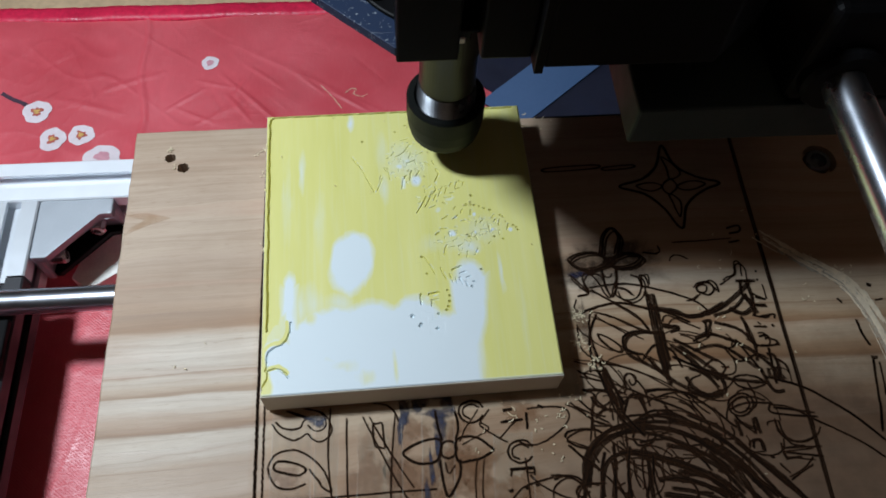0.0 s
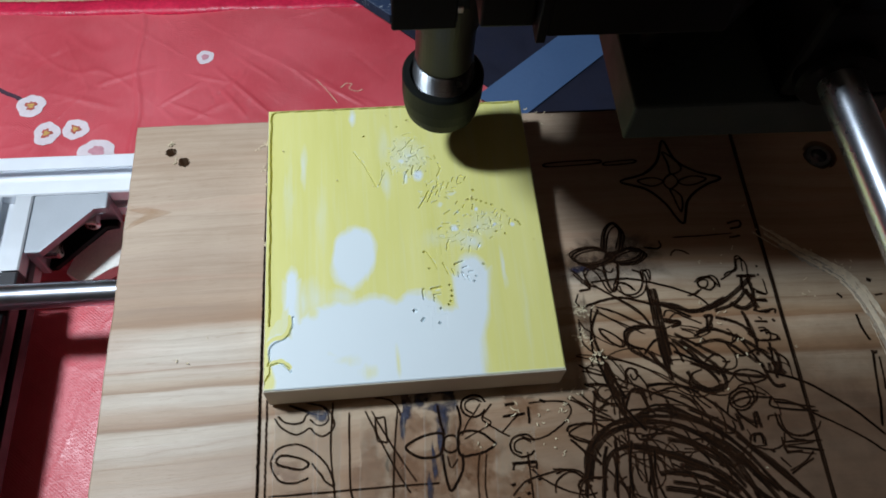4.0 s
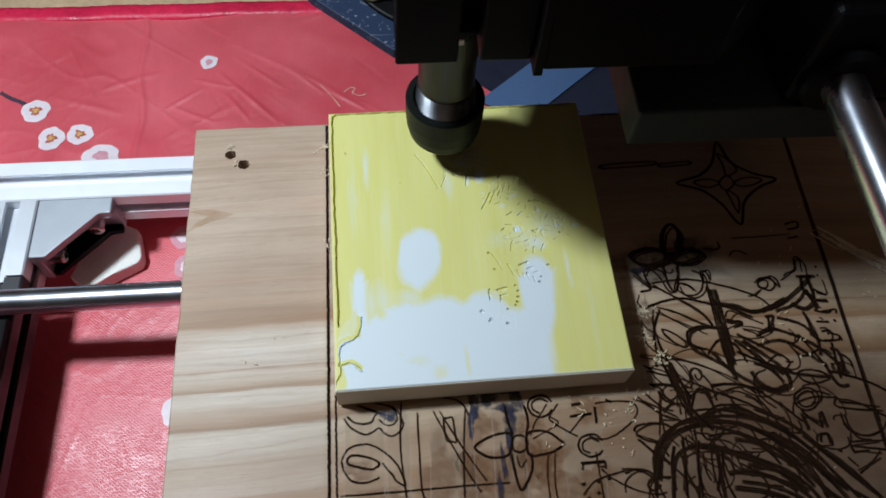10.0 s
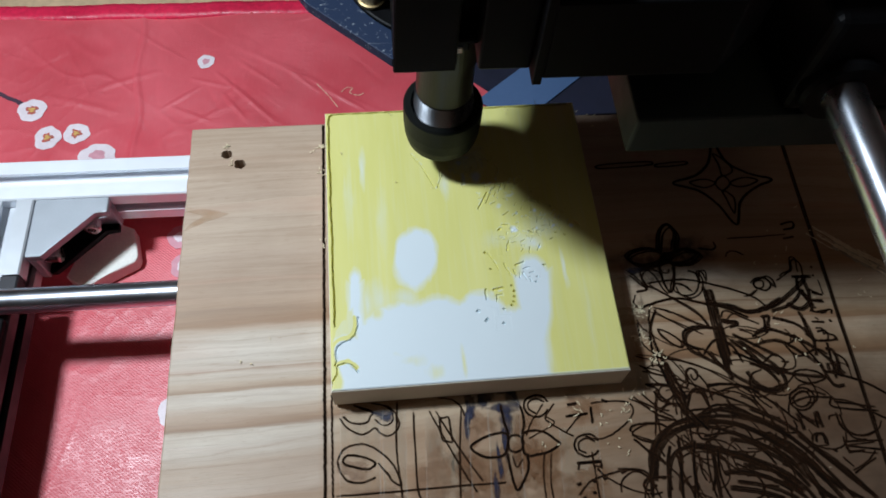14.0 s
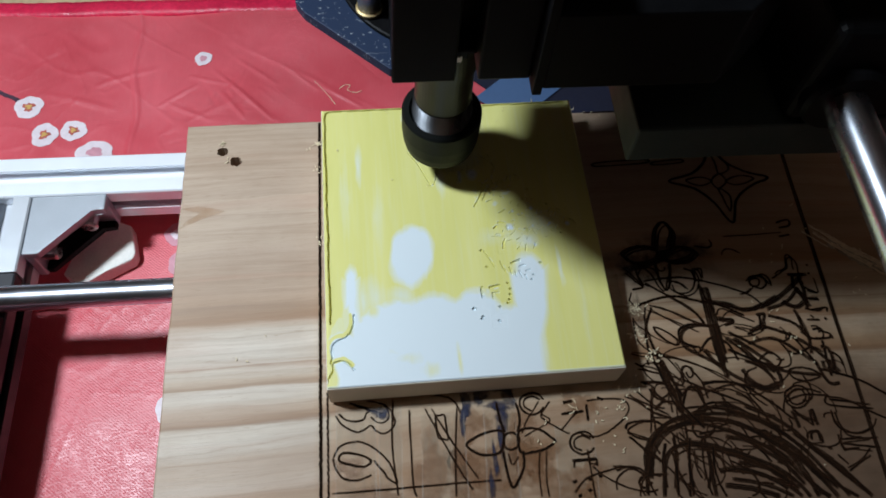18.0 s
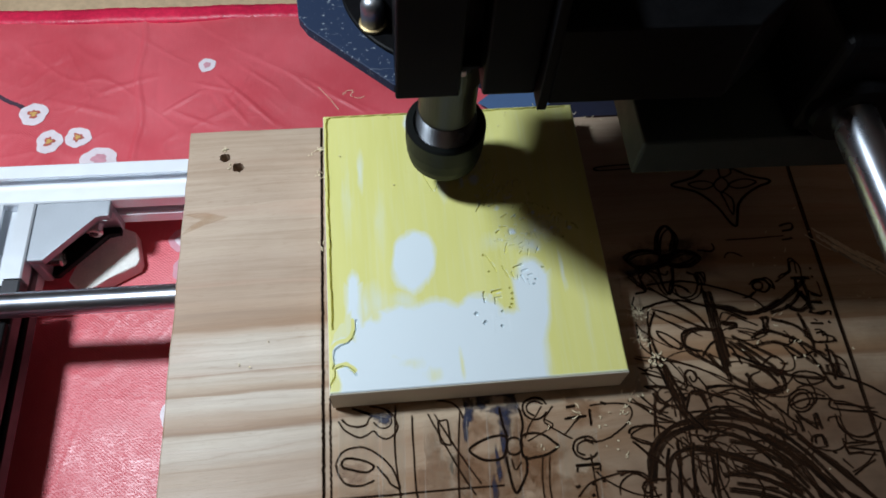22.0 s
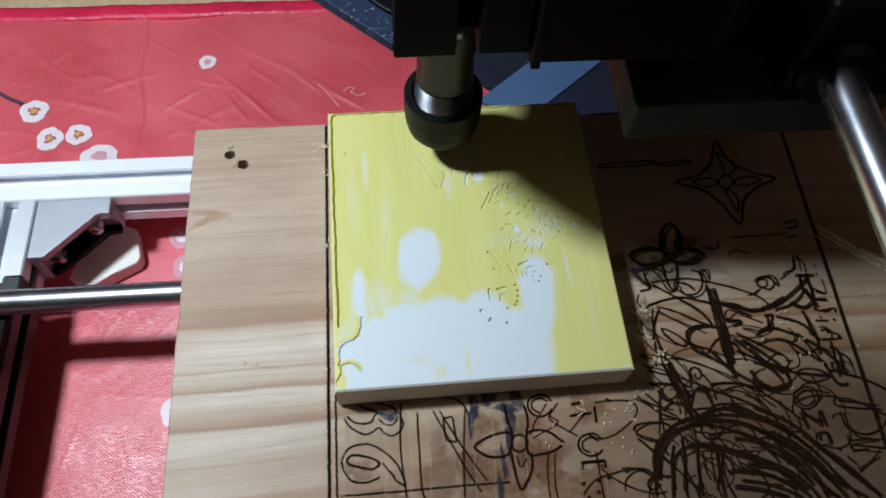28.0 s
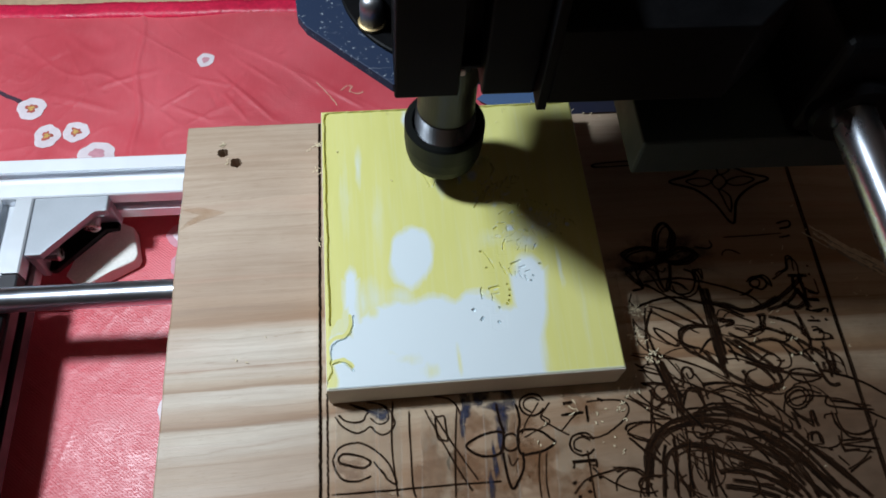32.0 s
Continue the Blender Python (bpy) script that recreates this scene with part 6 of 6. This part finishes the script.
glue = tagged(part("glue_trail", bm, M_RESIN), "trail of dried pale glue with loose fibres on the wooden bed", "glue trail", kind="stuff")
bm = bmesh.new()
way2 = [Vector((p[0] - 0.4, p[1] - 0.2)) for p in way[12:]]
ribbon(bm, way2, 4.2, 0.1, False, 0.35)
film = part("glue_film", bm, M_GREYSTAIN, glue, "thin glue film")
RIDERS.append(glue)


def shavings(name, places, material, label, z, seed, size=(1.2, 3.2)):
    """Small curled shavings strewn about given places, as one heap of stuff."""
    rng = random.Random(seed)
    bm = bmesh.new()
    for cx, cy, spread, count in places:
        for _ in range(count):
            x, y = rng.gauss(cx, spread), rng.gauss(cy, spread)
            a, bend, n = rng.uniform(0, 6.28), rng.uniform(-0.7, 0.7), 7
            length = rng.uniform(*size)
            line = []
            for k in range(n):
                line.append(Vector((x, y)))
                x, y = x + length / n * math.cos(a), y + length / n * math.sin(a)
                a += bend
            w = rng.uniform(0.15, 0.34)
            ribbon(bm, line, w, z + 0.12, False, 0.3, rng.uniform(0.0, 0.5))
            ribbon(bm, line, w * 0.9, z + 0.4, False, 0.3, rng.uniform(0.0, 0.6))
    ob = tagged(part(name, bm, material), label, "shavings", kind="stuff")
    RIDERS.append(ob)


shavings("wood_shavings", ((110, -93, 4, 9), (112, -103, 4, 5), (86, -102, 1.5, 3), (96, -86, 5, 10), (126, -55, 1.6, 26), (125.5, -66, 1.6, 26), (129, -74, 2.2, 18), (118, -88, 5, 12),
                           (11, 12, 1.2, 10), (10.6, 25, 1.0, 10), (11, -20, 1.2, 5), (2, 22, 2, 2), (120, 36.5, 6, 8), (-15, -66, 8, 3), (-28, 26.6, 0.7, 5), (-26, 18.5, 0.5, 2), (215, -47, 8, 8), (232, -46, 3, 10), (180, -70, 18, 14), (195, -30, 14, 8)),
         M_CURL, "pale curled wood shavings strewn over the scorched bed", 0.2, 8, (0.7, 2.6))
shavings("plastic_chips", ((39.0, -4.2, 0.25, 3), (38, 27.6, 0.3, 3), (85, 27.4, 0.6, 4), (66, 4, 7, 12), (92, -26, 7, 16), (18, 10, 0.8, 2), (96, 28.8, 1.5, 6), (70, 27.5, 5, 5), (12.9, -5, 0.3, 3), (13, 15, 0.3, 3)),
         M_CRUMB, "tiny yellow chips lying on the carved sheet", 16.0, 9, (0.4, 1.0))

# ---- the carriage, its slide and the spindle ----
carriage = holder("spindle_carriage", "dark cast carriage on the gantry rod carrying a black spindle", "machine carriage", 0, 0, 0)
part("body", prism([(109.2, -26), (178, -26), (192, -24), (192, 46), (109.2, 46)], 65, 81, 1.0, 2), M_GREY, carriage, "dark grey casting")
part("bearing_housing", prism([(152, -25.4), (190, -25.4), (190, 45), (152, 45)], 81.2, 118, 3.0, 3), M_BLACK, carriage, "black bearing housing")
part("bearing", lathe([(6.4, -29), (10.5, -29), (11.5, -27.6), (11.5, -24)], 40, "y", 164.2, 0, 93), M_BLACK, carriage, "black bearing seal", smooth=False)
part("slide_rod", lathe([(3.6, 81.3), (4, 81.6), (4, 185)], 32, "z", 119, -2, 0), M_STEEL, carriage, "bright vertical guide rod", smooth=True)
slide = part("spindle_slide", prism([(75.3, -32.3), (120, -32.3), (136, -18), (138, 40), (75.3, 40)], 108, 133, 0.6, 2), M_BLACK, carriage, "black slide block")
part("slide_plate", box(72.8, 75.2, -33, 38, 106.6, 152, 0.3), M_BLACK, slide)
part("upper_block", prism([(80, -20), (150, -20), (150, 44), (80, 44)], 133.2, 150, 1.0, 2), M_BLACK, slide)
part("mount_plate", prism([(37.7, -28.6), (53.9, -28.6), (53.9, 33), (25.4, 33), (25, 30), (23, 22), (20, 16), (15.5, 12), (13.4, 9), (14.6, -5.3), (16.9, -9.2)], 110, 113, 0.25, 2), M_BLUED, slide, "speckled dark blue-grey mounting plate")
part("clamp", prism([(37.9, -28.9), (53.7, -28.9), (53.7, -6), (37.9, -6)], 107.8, 152, 0.6, 2, (0.8, 0)), M_BLACK, slide, "black clamp block")
part("clamp_jaw", prism([(59.3, -29.2), (72.6, -29.2), (72.6, 40), (59.3, 40)], 108.4, 152, 0.7, 2), M_BLACK, slide, "black clamp jaw")
part("split", box(54.2, 59.0, -14.5, 39, 100, 150, 0.3, 1), M_BLACK, slide, "dark clamp slit")
# small pale box paints the bounced light at the slit's lower end
part("bounce_lit_tip", box(54.4, 57.4, -14.9, -12, 99.0, 101.4, 0.3, 1), M_FOAM, slide, "pale box painting bounced light on the slit's tip")
part("motor", lathe([(25, 114.6), (26, 115.5), (26, 165)], 56, "z", 57.0, 7.0, 0), M_BLACK, slide, "black motor body")
# raised black disc stands in for the shaded round opening in the plate
flange = lathe([(29.8, 113.05), (30.2, 113.3), (30.2, 114.2), (29.8, 114.5)], 72, "z", 55.4, 5.4, 0)
part("opening_disc", flange, M_BLACK, slide, "black disc standing in for the dark motor opening")
bolt = part("knob", lathe([(2.9, 115.8), (2.9, 121.0), (2.4, 122.8), (1.2, 123.6)], 32, "z", 33.4, -10.4, 0), M_BOLT, slide, "bright steel bolt", smooth=True)
part("washer", lathe([(3.2, 114.55), (3.5, 114.8), (3.5, 115.5), (3.0, 115.75)], 32, "z", 33.4, -10.4, 0), M_BRASS, bolt, "dull brass washer")
SX, SY = 56.2, 9.5
part("shaft", lathe([(9.4, 56), (9.6, 57), (9.6, 74), (10.6, 74.6), (10.6, 107.4)], 48, "z", SX, SY, 0), M_SHAFT, slide, "dull steel spindle shaft", smooth=False)
prof = []
for k in range(8):
    z = 47 + k * 1.15
    prof += [(10.5 - k * 0.06, z), (9.8 - k * 0.06, z + 0.5)]
part("thread", lathe(prof, 48, "z", SX, SY, 0), M_THREAD, slide, "bright threaded spindle nose", smooth=False)
part("collet_nut", lathe([(3.2, 29.6), (10.0, 29.4), (11.6, 29.8), (12.7, 31.6), (13.5, 35.5), (13.9, 40.5), (13.9, 48.2), (13.3, 49.0), (11.4, 49.0), (11.0, 48.4), (10.9, 46)], 64, "z", SX, SY, 0), M_NUT, slide, "black collet nut", smooth=False)
part("cutter", lathe([(0.15, 15.4), (0.7, 18.5), (1.55, 22), (1.6, 34)], 20, "z", SX - 0.6, SY - 0.6, 0), M_STEEL, slide, "thin engraving bit", smooth=True)


# ---- what moves ----
def motions():
    bed_x = (
        (0.0, -24.3), (0.5, -23.4), (1.0, -23.2), (1.5, -24.6), (2.0, -24.8), (2.5, -24.9), (3.6, -24.8), (4.5, -14.8), (5.0, -8.8),
        (5.5, -3.1), (6.0, -0.0), (6.5, 0.0), (7.0, 0.2), (7.5, 0.1), (8.0, -0.1), (8.5, 0.2), (9.0, 0.1),
        (9.5, 0.1), (10.0, 0.1), (10.5, -0.2), (11.0, -0.1), (11.5, -0.1), (12.0, -0.0), (12.5, 0.1), (13.0, -0.2),
        (13.5, -0.2), (14.0, -0.2), (14.5, -0.3), (16.5, -0.6), (17.0, -0.7), (17.5, -0.7), (18.0, -0.8), (18.5, -1.0),
        (19.0, -0.8), (19.5, -1.1), (20.0, -1.0), (20.5, -1.0), (21.0, -1.2), (21.5, -1.3), (22.0, -1.4), (22.5, -1.5),
        (23.0, -1.6), (23.5, -1.8), (24.0, -1.7), (24.5, -1.8), (25.0, -1.7), (25.5, -1.5), (27.5, -0.0), (28.0, 0.3),
        (28.5, 0.2), (29.0, -0.1), (29.5, -0.4), (30.0, -0.7), (30.5, -1.0), (31.0, -1.2), (31.5, -1.4), (32.0, -1.6),
    )
    carriage_y = (
        (0.0, 0.8), (0.5, 0.8), (1.0, -0.0), (1.5, -0.4), (2.0, 0.5), (2.5, 0.1), (4.5, 0.8), (5.0, 1.4),
        (5.5, 1.8), (6.0, 2.0), (6.5, 2.2), (7.0, 1.8), (7.5, 1.9), (8.0, 2.0), (8.5, -0.1), (9.0, 0.0),
        (9.5, 1.2), (10.0, -0.2), (10.5, -1.3), (11.0, 0.4), (11.5, -1.2), (12.0, -2.4), (12.5, -1.2), (13.0, -3.3),
        (13.5, -2.9), (14.0, -3.1), (14.5, -3.9), (16.5, -5.3), (17.0, -6.7), (17.5, -6.1), (18.0, -7.2), (18.5, -7.1),
        (19.0, -8.1), (19.5, -8.0), (20.0, -9.6), (20.5, -8.3), (21.0, -9.8), (21.5, -9.2), (22.0, -10.5), (22.5, -10.7),
        (23.0, -11.7), (23.5, -13.2), (24.0, -14.6), (24.5, -14.8), (25.0, -12.8), (25.5, -10.9), (27.5, 0.5), (28.0, 1.9),
        (28.5, 1.1), (29.0, -2.5), (29.5, -5.1), (30.0, -6.3), (30.5, -7.7), (31.0, -8.9), (31.5, -9.9), (32.0, -11.6),
    )
    slide_z = (
        (0.0, 0.0), (0.5, 0.0), (1.0, 0.0), (1.5, 0.0), (2.0, 0.0), (2.5, 4.4), (3.2, 9.7), (4.5, 9.5), (5.0, 9.0),
        (5.5, 9.0), (6.0, 8.9), (6.5, 7.6), (7.0, 4.8), (7.5, 1.6), (8.0, -0.8), (8.5, 0.0), (9.0, 0.0),
        (9.5, 0.0), (10.0, 0.0), (10.5, 0.0), (11.0, 0.0), (11.5, 0.0), (12.0, 0.0), (12.5, 0.0), (13.0, 0.0),
        (13.5, 0.0), (14.0, 0.0), (14.5, 0.0), (16.5, 0.0), (17.0, 0.0), (17.5, 0.0), (18.0, 0.0), (18.5, 0.0),
        (19.0, 0.0), (19.5, 0.0), (20.0, 0.0), (20.5, 0.0), (21.0, 0.0), (21.5, 0.0), (22.0, 0.0), (22.5, 0.0),
        (23.0, 0.0), (23.5, 0.0), (24.0, 0.0), (24.5, 0.0), (25.0, 0.0), (25.5, 0.0), (27.5, 0.0), (28.0, 0.0),
        (28.5, 0.0), (29.0, 0.0), (29.5, 0.0), (30.0, 0.0), (30.5, 0.0), (31.0, 0.0), (31.5, 0.0), (32.0, 0.0),
    )
    for ob in (bed, sheet, *RIDERS):
        home = ob.matrix_basis.copy()
        walk(ob, [(t, Matrix.Translation((x * S, 0, 0)) @ home) for t, x in bed_x])
    walk(carriage, [(t, pose(0, y * S, 0)) for t, y in carriage_y])
    walk(slide, [(t, pose(0, 0, z * S)) for t, z in slide_z])


motions()
